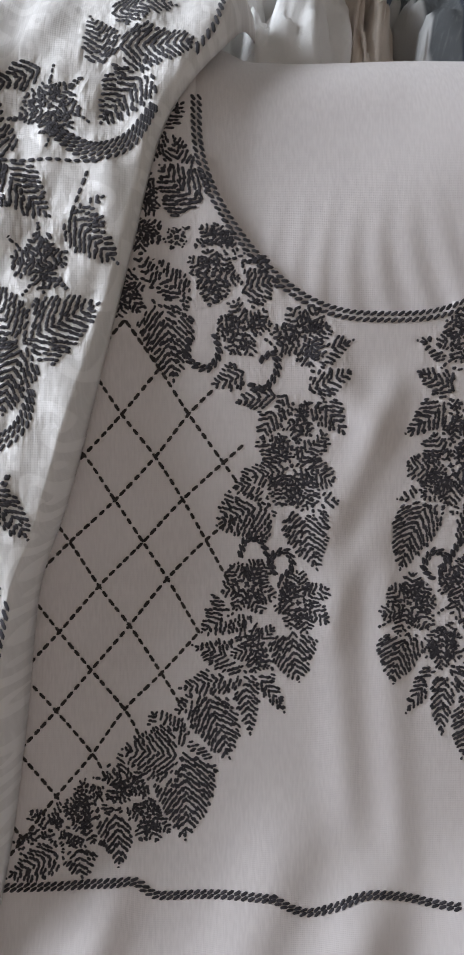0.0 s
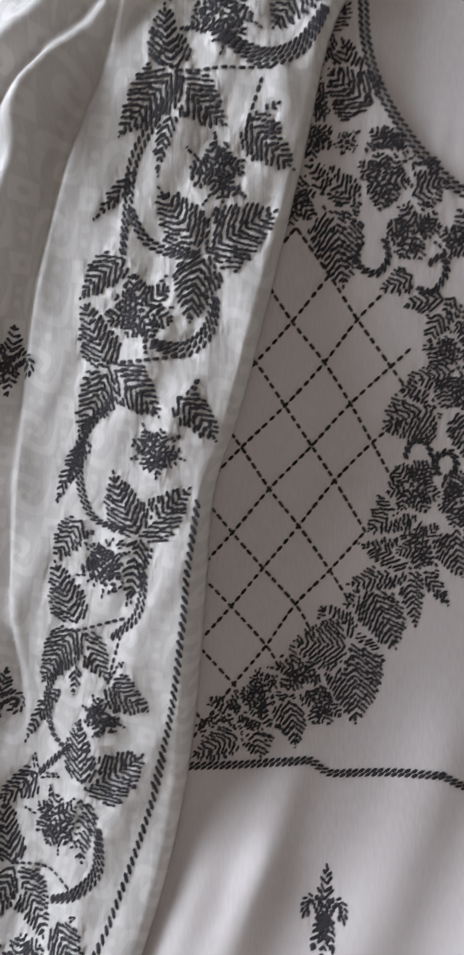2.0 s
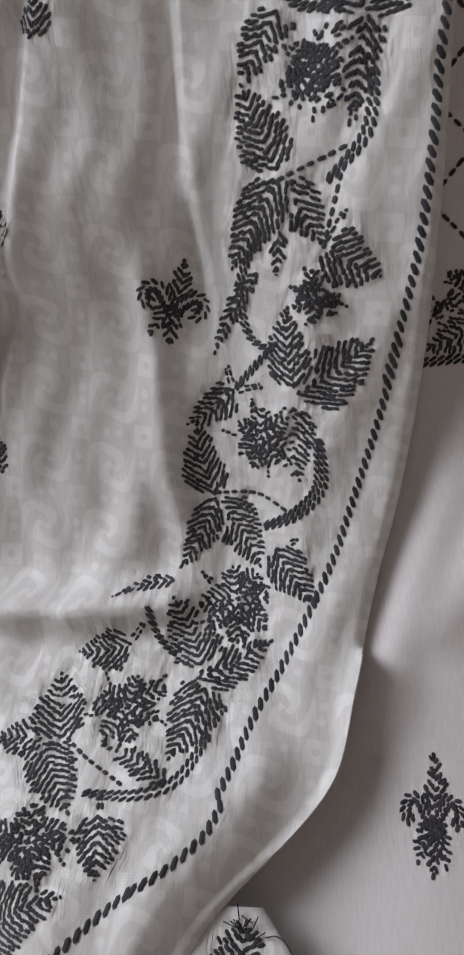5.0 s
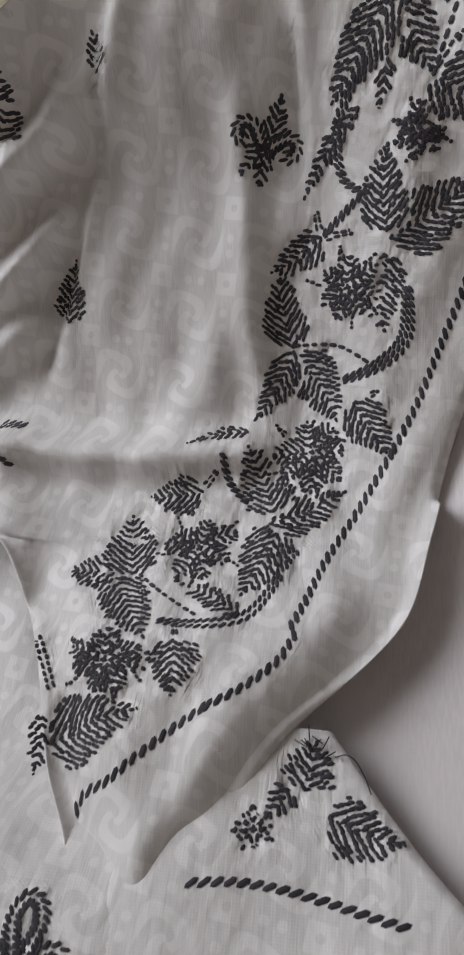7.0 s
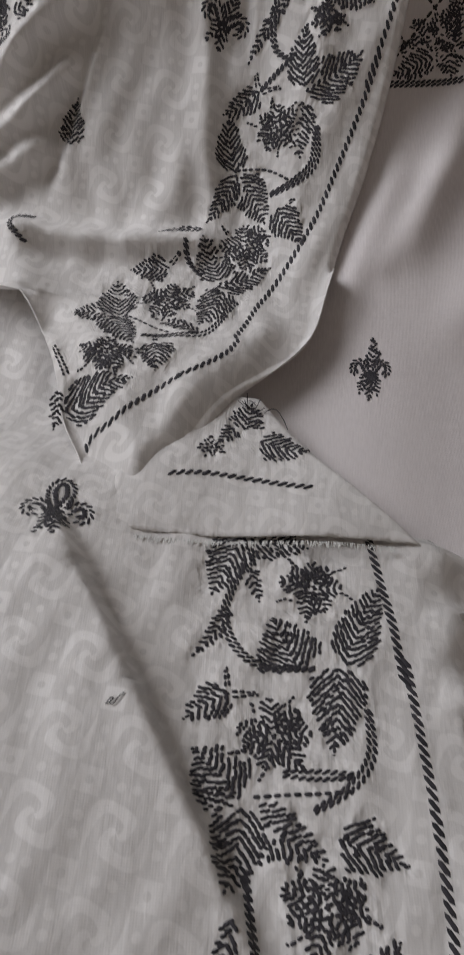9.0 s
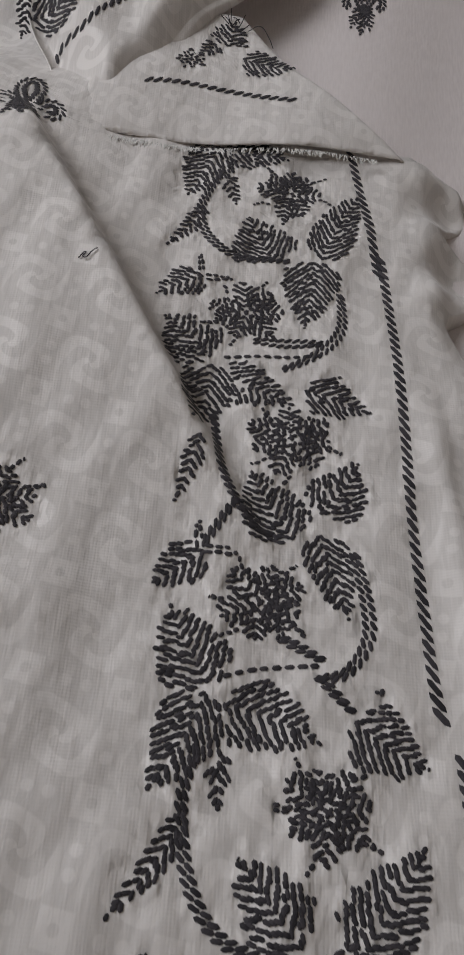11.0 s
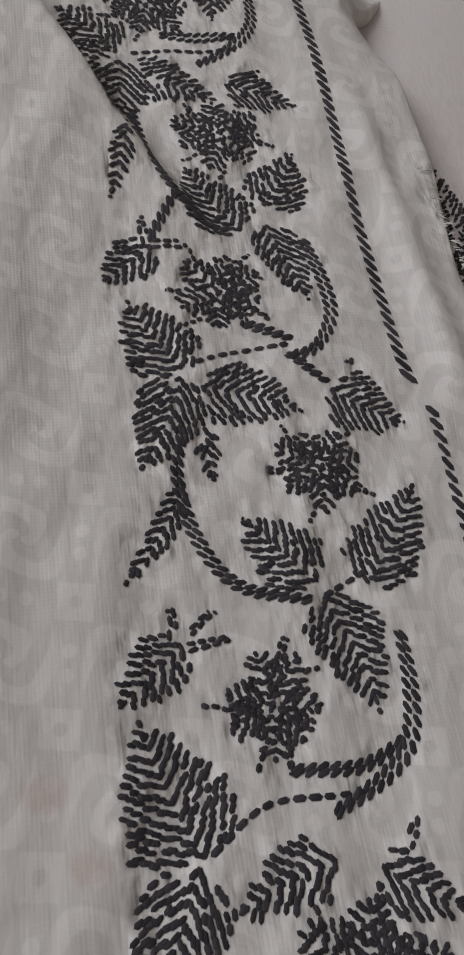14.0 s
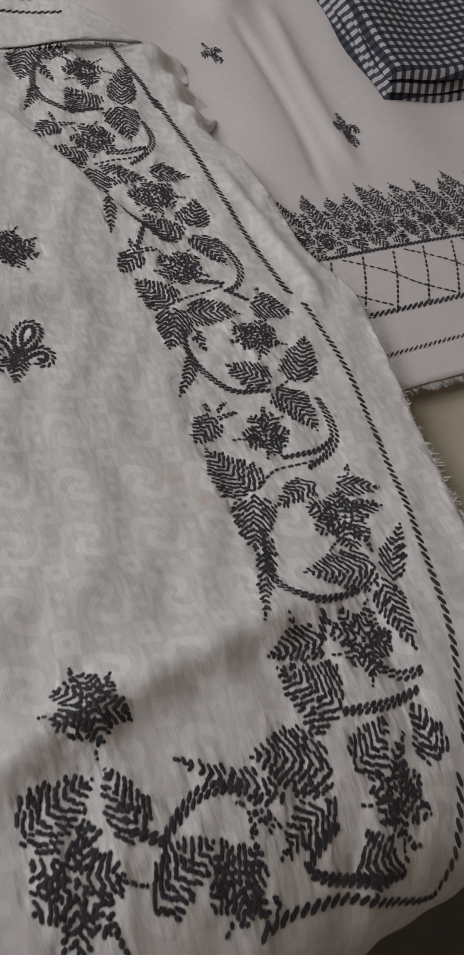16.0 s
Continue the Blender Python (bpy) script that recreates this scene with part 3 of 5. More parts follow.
def flower(layer, x, v, r, petals=7):
    """Blunt ragged petals round a knotted eye, with thin pointed sepals between them."""
    out = []
    a0 = RNG.uniform(0, 6.28)
    f = 0.86 if layer is K else 1.0
    for k in range(4):
        a = a0 + k * 1.57
        dashes(out, (x - math.cos(a) * r * 0.05, v - math.sin(a) * r * 0.05), (x + math.cos(a) * r * 0.22, v + math.sin(a) * r * 0.22), 0.0026, 0.0003, 0.0014, 0.0004)
    for k in range(petals):
        a = a0 + (k + RNG.uniform(-0.22, 0.22)) * 2 * math.pi / petals
        l = r * RNG.uniform(0.78, 1.05)
        b = a + RNG.uniform(-0.22, 0.22)
        leaf_segs(out, x + math.cos(a) * r * 0.20, v + math.sin(a) * r * 0.20, x + math.cos(b) * l, v + math.sin(b) * l, r * RNG.uniform(0.54, 0.70), 0.0025 * f, RNG.uniform(0.5, 1.1), 0.00145 * f, 0.24, 0.0026 * f)
    for k in range(1 if layer is K else 5):
        a = a0 + (k + RNG.uniform(-0.3, 0.3)) * 6.28 / 5
        p = x + math.cos(a) * r * 0.80, v + math.sin(a) * r * 0.80
        q = x + math.cos(a + 0.12) * r * RNG.uniform(1.12, 1.36), v + math.sin(a + 0.12) * r * 1.25
        dashes(out, p, q, 0.0026, 0.0003, 0.0015, 0.0004)
        if k % 2:
            dashes(out, (p[0] - math.sin(a) * 0.0017, p[1] + math.cos(a) * 0.0017), q, 0.0024, 0.0003, 0.0014, 0.0004)
    out = free(layer, out)
    if out:
        stitches("embroidered_flower", layer, out, BLACK)


def walkline(pts, gap):
    c = np.array(catmull(pts, 16)) if len(pts) > 2 else np.array([np.array(pts[0]) + (np.array(pts[1]) - np.array(pts[0])) * i / 16 for i in range(17)])
    run = np.concatenate([[0], np.cumsum(np.hypot(*np.diff(c, axis=0).T))])
    ds = np.arange(0, run[-1], gap)
    p = np.stack([np.interp(ds, run, c[:, 0]), np.interp(ds, run, c[:, 1])], 1)
    t = np.gradient(p, axis=0) if len(p) > 1 else np.array([[1.0, 0.0]])
    return p, t / (np.hypot(t[:, 0], t[:, 1])[:, None] + 1e-9)


def rope(layer, w, *pts, name="rope_stitch", gap=0.0047, mat=None, thick=0.0021):
    """A cord of slanting stitches side by side."""
    out = []
    p, t = walkline(pts, gap)
    for (x, v), (tx, tv) in zip(p, t):
        ax, av = tx * 0.84 + tv * 0.54, tv * 0.84 - tx * 0.54
        l = max(w * 0.72, 0.0032) * RNG.uniform(0.92, 1.08)
        out.append((x - ax * l, v - av * l, x + ax * l, v + av * l, thick * RNG.uniform(0.9, 1.1)))
    if out:
        tagged(stitches(name, layer, out, mat or BLACK), kind="stuff")


def vine(layer, w, *pts, rows=0, name="embroidered_stem", taper=0.55):
    """A stem that swells: two or three rows of slanting stitches."""
    out = []
    p, t = walkline(pts, 0.0034)
    rows = rows or max(2, round(w / 0.0027))
    w = max(w, 0.0034)
    for i, ((x, v), (tx, tv)) in enumerate(zip(p, t)):
        f = 1.0 if rows == 1 else 1 - taper + taper * math.sin(math.pi * min(1, (i + 1) / len(p)))
        for r in range(rows):
            s = (r - (rows - 1) / 2) * w / rows * f
            cx, cv = x - tv * s, v + tx * s
            ax, av = tx * 0.85 + tv * 0.5, tv * 0.85 - tx * 0.5
            out.append((cx - ax * 0.0022, cv - av * 0.0022, cx + ax * 0.0022, cv + av * 0.0022, 0.0016 * RNG.uniform(0.9, 1.1)))
    if out:
        tagged(stitches(name, layer, out, BLACK), kind="stuff")


def running(layer, *pts, mat=None, length=0.0038, width=0.0018, name="running_stitch"):
    out = []
    p, t = walkline(pts, length + 0.0005)
    for (x, v), (tx, tv) in zip(p, t):
        l = length * RNG.uniform(0.85, 1.1)
        out.append((x, v, x + tx * l, v + tv * l, width * RNG.uniform(0.9, 1.1)))
    if out:
        tagged(stitches(name, layer, out, mat or BLACK), kind="stuff")


def sprig(layer, x, v, size, turn=0.0):
    """A small fleur: an open bud between two curls over a threefold foot."""
    out = []
    c, s = math.cos(radians(turn)), math.sin(radians(turn))
    size *= 0.84
    slim = 0.72 if layer is K else 1.0

    def at(a, b):
        a *= slim
        return x + size * (a * c - b * s), v + size * (a * s + b * c)
    for a, b in ((-0.17, 0.46), (0.0, 0.55), (0.17, 0.46)) if layer is K else ((-0.16, 0.48), (0.08, 0.52)):
        leaf_segs(out, *at(0, 0.06), *at(a, b), size * (0.15 if layer is K else 0.21))
    bud = ((0.0, 0.06), (-0.07, -0.12), (-0.12, -0.30), (-0.09, -0.44), (0.0, -0.50), (0.09, -0.44), (0.12, -0.30), (0.07, -0.14), (0.02, 0.0))
    horn = ((0.03, 0.12), (0.10, 0.0), (0.19, -0.10), (0.29, -0.10), (0.34, -0.01), (0.32, 0.08), (0.25, 0.09))
    if layer is not K:
        horn = ((0.04, 0.10), (0.12, -0.02), (0.22, -0.11), (0.33, -0.10), (0.37, 0.0), (0.32, 0.09), (0.24, 0.08))
    if layer is not W:
        leaf_segs(out, *at(0, -0.04), *at(0, -0.52), size * (0.17 if layer is K else 0.24))
    for m, line in ((1, bud), (-1, horn), (1, horn))[0 if layer is W else 1:]:
        p, t = walkline([at(m * a, b) for a, b in line], 0.0024)
        for (px, pv), (tx, tv) in zip(p, t):
            for o in ((-0.0013, 0.0013) if layer is K else (-0.0019, 0.0019)):
                cx, cv = px - tv * o, pv + tx * o
                ax, av = tx * 0.8 + tv * 0.6 * m, tv * 0.8 - tx * 0.6 * m
                l = (0.0018 if layer is K else 0.0023) * RNG.uniform(0.85, 1.2)
                out.append((cx - ax * l, cv - av * l, cx + ax * l, cv + av * l, 0.0016 * RNG.uniform(0.85, 1.15)))
    stitches("embroidered_sprig", layer, out, BLACK)


def fringe(layer, pts, n, length, drift=(0.0, 1.0)):
    """Loose warp ends along a torn edge."""
    hfun, parent = layer
    p, t = walkline(pts, 0.0009)
    out = []
    for _ in range(n):
        i = RNG.randrange(len(p))
        a = RNG.gauss(0, 0.35)
        dx, dv = drift[0] * math.cos(a) - drift[1] * math.sin(a), drift[0] * math.sin(a) + drift[1] * math.cos(a)
        l = length * RNG.uniform(0.3, 1.2)
        x, v = p[i]
        out.append((x, v, x + dx * l, v + dv * l, 0.0005))
    ob = stitches("fringe", layer, out, WHITE)
    return tagged(ob, kind="stuff")


# ---- the kameez ----
kameez = thing("kameez", "off-white kameez shirt with black hand embroidery, spread over the sofa", "kameez", (0.06, -0.1, 0.44))
K = (h_kameez, kameez)
NECK = [(-0.0176, 0.2249), (-0.0165, 0.250), (-0.010, 0.272), (0.0025, 0.293), (0.018, 0.311), (0.0351, 0.3239), (0.054, 0.331), (0.0767, 0.3326)]
NECK_X = 0.0767
NECK_LINE = NECK + [(2 * NECK_X - x, v) for x, v in NECK[-2::-1]]
neck_c = np.array(catmull(NECK, 10))


def in_neck(x, v):
    return v < np.interp(min(x, 2 * NECK_X - x), neck_c[:, 0], neck_c[:, 1]) - 0.001 and -0.0176 < x < 2 * NECK_X + 0.0176


front_panel = cloth("front_panel", kameez, KAMEEZ, h_kameez, 0.12, 1.312, lambda v: -0.26, lambda v: 0.40, 0.005, 170, hole=in_neck)
cloth("back_panel", kameez, KAMEEZ, lambda x, v: h_kameez(x, v) - 0.0035 - neck_sink(x, v) + 0.0006 * np.sin(x * 420 + 3 * np.sin(v * 40 + x * 30)) * smooth((v - 0.255) / 0.06) + 0.0007 * np.sin(x * 45 + v * 60), 0.10, 0.40, lambda v: -0.12, lambda v: 0.30, 0.005, 120)

# ---- the dupatta ----
dupatta = thing("dupatta", "white self-figured dupatta with black embroidered floral border, folded over itself", "dupatta", (-0.2, -0.2, 0.45))
U, G, W = (h_upper, dupatta), (h_flap, dupatta), (h_lower, dupatta)
upper_right = along([(0.010, 0.10), (0.0, 0.16), (-0.011, 0.194), (-0.038, 0.240), (-0.0534, 0.300), (-0.0657, 0.345), (-0.0795, 0.395), (-0.0895, 0.428),
                     (-0.1035, 0.470), (-0.1105, 0.541), (-0.119, 0.612), (-0.132, 0.674), (-0.1465, 0.721), (-0.158, 0.765), (-0.168, 0.802),
                     (-0.190, 0.830), (-0.2153, 0.8565), (-0.241, 0.898), (-0.262, 0.945)])
upper_left = along([(-0.36, 0.10), (-0.33, 0.30), (-0.312, 0.45), (-0.318, 0.51), (-0.335, 0.533), (-0.371, 0.555), (-0.44, 0.60), (-0.49, 0.66), (-0.45, 0.72), (-0.3656, 0.765), (-0.3414, 0.772), (-0.3171, 0.821), (-0.3011, 0.872), (-0.2862, 0.902), (-0.272, 0.945)])
upper_drape = cloth("upper_drape", dupatta, DUPATTA, h_upper, 0.11, 0.944, upper_left, upper_right, 0.004, 190, sink=lambda x, v: h_kameez(x, v) + 0.002 if v < 0.75 else 0.022)
flap_right = along([(-0.199, 0.850), (-0.1636, 0.8948), (-0.1202, 0.9383), (-0.108, 0.952)])
flap_left = along([(-0.215, 0.850), (-0.262, 0.90), (-0.2706, 0.952)])
folded_flap = cloth("folded_flap", dupatta, DUPATTA, h_flap, 0.852, 0.950, flap_left, flap_right, 0.003, 90, sink=lambda x, v: 0.018)
lower_right = along([(-0.30, 0.70), (-0.26, 0.84), (-0.20, 0.90), (-0.14, 0.935), (-0.083, 0.948), (-0.075, 0.960), (-0.077, 0.975), (-0.092, 0.986), (-0.075, 1.000), (-0.071, 1.018), (-0.080, 1.034), (-0.092, 1.044), (-0.084, 1.066), (-0.080, 1.10), (-0.078, 1.133), (-0.080, 1.187), (-0.066, 1.237),
                     (-0.077, 1.310), (-0.090, 1.362), (-0.106, 1.416), (-0.130, 1.49), (-0.152, 1.548), (-0.170, 1.60)])
lower_panel = cloth("lower_panel", dupatta, DUPATTA, h_lower, 0.72, 1.60, lambda v: -0.62, lower_right, 0.004, 230, sink=h_kameez, roll=0.004)
fringe(G, [(-0.271, 0.950), (-0.20, 0.951), (-0.12, 0.951)], 260, 0.0045)
fringe(W, [(-0.084, 1.133), (-0.077, 1.187), (-0.066, 1.237), (-0.077, 1.310), (-0.106, 1.416)], 200, 0.005, (1.0, 0.2))
fringe(K, [(-0.08, 1.311), (0.10, 1.312), (0.39, 1.312)], 420, 0.006)


# ---- embroidery, motif by motif: place of base and tip, and width ----
def lattice(layer, *pts):
    running(layer, *pts, mat=BROWN, length=0.0046, width=0.0017, name="lattice_stitch")


MID_X, MID_V, MID_S = 0.0750, 0.356, -0.1070


def turned(m, x, v):
    """A place of the yoke, or its mirror image across the pleat at the middle."""
    mid = MID_X + MID_S * min(max(v - MID_V, 0.0), 0.16)
    return (x, v) if m > 0 else (2 * mid - x, v)


vine(K, 0.0062, *NECK_LINE, rows=2, name="neck_rope", taper=0.0)

leaf(U, -0.0537, 0.2076, -0.0176, 0.2057, 0.0197)
leaf(U, -0.0417, 0.2186, -0.0611, 0.2438, 0.0213)
flower(U, -0.0861, 0.2369, 0.0169)
leaf(U, -0.0926, 0.2170, -0.1136, 0.2272, 0.0106)
leaf(U, -0.1088, 0.2618, -0.1136, 0.2326, 0.0169)
leaf(U, -0.1088, 0.2633, -0.1349, 0.2907, 0.0213)
leaf(U, -0.1073, 0.2675, -0.0862, 0.2884, 0.0203)
running(U, (-0.1088, 0.2633), (-0.0714, 0.2634), (-0.0625, 0.2655))
vine(U, 0.0099, (-0.0858, 0.2479), (-0.0654, 0.2594), (-0.0479, 0.2528), (-0.0359, 0.2355))
vine(U, 0.0065, (-0.1059, 0.2674), (-0.1209, 0.2877), (-0.1301, 0.3035), (-0.1334, 0.3224), (-0.1361, 0.3449))
leaf(U, -0.1304, 0.3087, -0.1490, 0.3279, 0.0064)
leaf(U, -0.1103, 0.2826, -0.1182, 0.3093, 0.0076)
leaf(U, -0.0745, 0.2875, -0.0543, 0.3093, 0.0168)
running(U, (-0.0745, 0.2875), (-0.0684, 0.2706))
leaf(U, -0.0716, 0.2901, -0.0597, 0.2814, 0.0059)
flower(U, -0.0894, 0.3092, 0.0140)
leaf(U, -0.0996, 0.3455, -0.1171, 0.3174, 0.0203)
leaf(U, -0.0954, 0.3456, -0.0634, 0.3288, 0.0257)
leaf(U, -0.0954, 0.3470, -0.1039, 0.3768, 0.0203)
vine(U, 0.0056, (-0.1318, 0.3255), (-0.1248, 0.3394), (-0.1100, 0.3467), (-0.0996, 0.3470))
leaf(U, -0.1361, 0.3478, -0.1580, 0.3644, 0.0146)
flower(U, -0.1274, 0.3722, 0.0165)
vine(U, 0.0083, (-0.1211, 0.3882), (-0.1069, 0.3911), (-0.0952, 0.3828), (-0.0910, 0.3656))
running(U, (-0.1437, 0.3968), (-0.1069, 0.3940))
leaf(U, -0.1453, 0.3981, -0.1565, 0.3674, 0.0175)
leaf(U, -0.1454, 0.3995, -0.1625, 0.4293, 0.0184)
leaf(U, -0.1423, 0.4010, -0.1210, 0.4208, 0.0202)
leaf(U, -0.1099, 0.4132, -0.0933, 0.4331, 0.0146)
leaf(U, -0.1070, 0.4146, -0.0995, 0.4036, 0.0043)
flower(U, -0.1229, 0.4390, 0.0125)
vine(U, 0.0055, (-0.1445, 0.4141), (-0.1611, 0.4325), (-0.1711, 0.4584))
leaf(U, -0.1337, 0.4839, -0.1455, 0.4527, 0.0195)
leaf(U, -0.1323, 0.4855, -0.1072, 0.4601, 0.0200)
flower(U, -0.1522, 0.5014, 0.0127)
leaf(U, -0.1324, 0.4874, -0.1382, 0.5201, 0.0137)

rope(U, 0.0040, (-0.0046, 0.1774), (-0.0081, 0.1930), (-0.0128, 0.2017), (-0.0185, 0.2103))
leaf(U, -0.0618, 0.2143, -0.0699, 0.1895, 0.0162)
leaf(U, -0.0596, 0.1861, -0.0296, 0.1786, 0.0185)

vine(U, 0.0050, (-0.1581, 0.4257), (-0.1642, 0.4476), (-0.1629, 0.4659), (-0.1557, 0.4786), (-0.1383, 0.4822))
leaf(U, -0.1590, 0.4365, -0.1780, 0.4683, 0.0084)
running(U, (-0.1697, 0.5389), (-0.1514, 0.5333), (-0.1422, 0.5304))
leaf(U, -0.1694, 0.5344, -0.1801, 0.5034, 0.0180)
leaf(U, -0.1697, 0.5389, -0.1926, 0.5698, 0.0178)
leaf(U, -0.1652, 0.5403, -0.1539, 0.5640, 0.0167)
leaf(U, -0.1526, 0.5670, -0.1328, 0.5796, 0.0205)
leaf(U, -0.1509, 0.5654, -0.1437, 0.5526, 0.0040)
running(U, (-0.1443, 0.5392), (-0.1523, 0.5640))
leaf(U, -0.1707, 0.5511, -0.1735, 0.5740, 0.0079)
vine(U, 0.0048, (-0.1793, 0.5576), (-0.1908, 0.5785), (-0.1895, 0.6000), (-0.1779, 0.6086))
leaf(U, -0.1832, 0.5743, -0.2061, 0.6062, 0.0078)
flower(U, -0.1571, 0.5859, 0.0108)
leaf(U, -0.1709, 0.6244, -0.1706, 0.5906, 0.0174)
leaf(U, -0.1679, 0.6276, -0.1367, 0.6069, 0.0239)
leaf(U, -0.1996, 0.6248, -0.2215, 0.6385, 0.0146)
leaf(U, -0.1996, 0.6248, -0.2019, 0.6131, 0.0044)
leaf(U, -0.1978, 0.6246, -0.1849, 0.6231, 0.0039)
vine(U, 0.0034, (-0.1976, 0.6230), (-0.1795, 0.6069))
flower(U, -0.1877, 0.6477, 0.0152)
leaf(U, -0.1719, 0.6347, -0.1721, 0.6667, 0.0184)
vine(U, 0.0072, (-0.1615, 0.6503), (-0.1625, 0.6722), (-0.1755, 0.6847), (-0.1919, 0.6899))
running(U, (-0.2139, 0.6727), (-0.1934, 0.6735), (-0.1789, 0.6820))
leaf(U, -0.2139, 0.6727, -0.2190, 0.6408, 0.0174)
leaf(U, -0.2140, 0.6757, -0.2315, 0.7062, 0.0137)
leaf(U, -0.2123, 0.6772, -0.1937, 0.7074, 0.0203)
leaf(U, -0.1847, 0.7006, -0.1698, 0.7249, 0.0185)
leaf(U, -0.1829, 0.7018, -0.1740, 0.6949, 0.0040)
flower(U, -0.2050, 0.7231, 0.0187)
leaf(U, -0.2362, 0.7134, -0.2615, 0.7186, 0.0056)
vine(U, 0.0055, (-0.1304, 0.5068), (-0.1345, 0.5271), (-0.1491, 0.5409))
leaf(U, -0.1330, 0.4853, -0.1401, 0.5213, 0.0168)
flower(U, -0.1534, 0.5046, 0.0127)
leaf(U, -0.1643, 0.4795, -0.1798, 0.5005, 0.0147)
leaf(U, -0.1661, 0.4827, -0.1563, 0.4860, 0.0035)
sprig(U, -0.2012, 0.3951, 0.0405, 17)
rope(U, 0.0016, (-0.1024, 0.4675), (-0.1056, 0.4870), (-0.1087, 0.5075), (-0.1107, 0.5279))
rope(U, 0.0025, (-0.1107, 0.5279), (-0.1125, 0.5394), (-0.1136, 0.5484), (-0.1177, 0.5728), (-0.1241, 0.6000), (-0.1325, 0.6283))

flower(K, -0.0330, 0.4637, 0.0013)


rope(U, 0.0042, (-0.1253, 0.6081), (-0.1294, 0.6237), (-0.1385, 0.6520), (-0.1480, 0.6783), (-0.1575, 0.7034), (-0.1682, 0.7256))
rope(U, 0.0047, (-0.1682, 0.7256), (-0.1819, 0.7505), (-0.1954, 0.7745), (-0.2043, 0.7985), (-0.2100, 0.8139))
leaf(U, -0.2213, 0.7525, -0.2332, 0.7225, 0.0218)
leaf(U, -0.2210, 0.7580, -0.1903, 0.7434, 0.0169)
vine(U, 0.0029, (-0.2447, 0.7263), (-0.2432, 0.7377), (-0.2336, 0.7495))
leaf(U, -0.2568, 0.7432, -0.2799, 0.7457, 0.0173)
leaf(U, -0.2551, 0.7405, -0.2479, 0.7318, 0.0041)
flower(U, -0.2540, 0.7712, 0.0169)
leaf(U, -0.2180, 0.7607, -0.2315, 0.7932, 0.0219)
vine(U, 0.0067, (-0.2163, 0.7852), (-0.2273, 0.8040), (-0.2431, 0.8110), (-0.2680, 0.8099))
leaf(U, -0.2840, 0.7851, -0.2888, 0.7570, 0.0231)
leaf(U, -0.2921, 0.7852, -0.3127, 0.7851, 0.0169)
leaf(U, -0.2914, 0.7877, -0.2712, 0.8178, 0.0191)
leaf(U, -0.2322, 0.8041, -0.2641, 0.7865, 0.0086)
running(U, (-0.2810, 0.7851), (-0.2659, 0.7964), (-0.2498, 0.8067))
leaf(U, -0.2574, 0.8199, -0.2542, 0.8436, 0.0192)
leaf(U, -0.2557, 0.8210, -0.2587, 0.8098, 0.0031)
flower(U, -0.2846, 0.8309, 0.0168)
sprig(U, -0.2222, 0.5823, 0.0421, 24)
leaf(U, -0.2624, 0.4709, -0.2591, 0.4561, 0.0146)
leaf(U, -0.2235, 0.3260, -0.2205, 0.2990, 0.0120)

rope(U, 0.0045, (-0.2071, 0.8151), (-0.2118, 0.8259), (-0.2189, 0.8342), (-0.2285, 0.8423), (-0.2409, 0.8496))
rope(U, 0.0044, (-0.2409, 0.8496), (-0.2533, 0.8591), (-0.2645, 0.8696), (-0.2753, 0.8789), (-0.2877, 0.8838), (-0.2918, 0.8897), (-0.2918, 0.8981))
leaf(U, -0.3066, 0.8647, -0.2693, 0.8522, 0.0252)
leaf(U, -0.3110, 0.8551, -0.3126, 0.8762, 0.0090)
leaf(U, -0.3079, 0.8438, -0.3196, 0.8194, 0.0051)
leaf(U, -0.3270, 0.6570, -0.3228, 0.6295, 0.0154)
vine(U, 0.0047, (-0.3501, 0.7092), (-0.3620, 0.7091), (-0.3608, 0.7205), (-0.3503, 0.7320))
rope(U, 0.0040, (-0.3850, 0.5640), (-0.3721, 0.5575), (-0.3520, 0.5470), (-0.3321, 0.5360))
leaf(U, -0.3390, 0.5600, -0.3345, 0.5460, 0.0120)
leaf(U, -0.3400, 0.5740, -0.3330, 0.5590, 0.0130)
flower(U, -0.3480, 0.5690, 0.0095)
vine(U, 0.0045, (-0.3480, 0.5740), (-0.3600, 0.5660), (-0.3740, 0.5680))
leaf(U, -0.3560, 0.5830, -0.3430, 0.5800, 0.0110)
flower(U, -0.3710, 0.5800, 0.0120)
leaf(U, -0.3600, 0.5900, -0.3750, 0.5990, 0.0120)
leaf(U, -0.2943, 0.5489, -0.2949, 0.5344, 0.0079)

leaf(G, -0.2007, 0.8747, -0.1975, 0.8572, 0.0172)
leaf(G, -0.1908, 0.8843, -0.1656, 0.8916, 0.0181)
leaf(G, -0.2057, 0.8726, -0.2146, 0.8865, 0.0099)
flower(G, -0.2190, 0.8910, 0.0076)
rope(G, 0.0035, (-0.2394, 0.9114), (-0.2245, 0.9096), (-0.2085, 0.9101), (-0.1904, 0.9128), (-0.1751, 0.9159), (-0.1615, 0.9183))

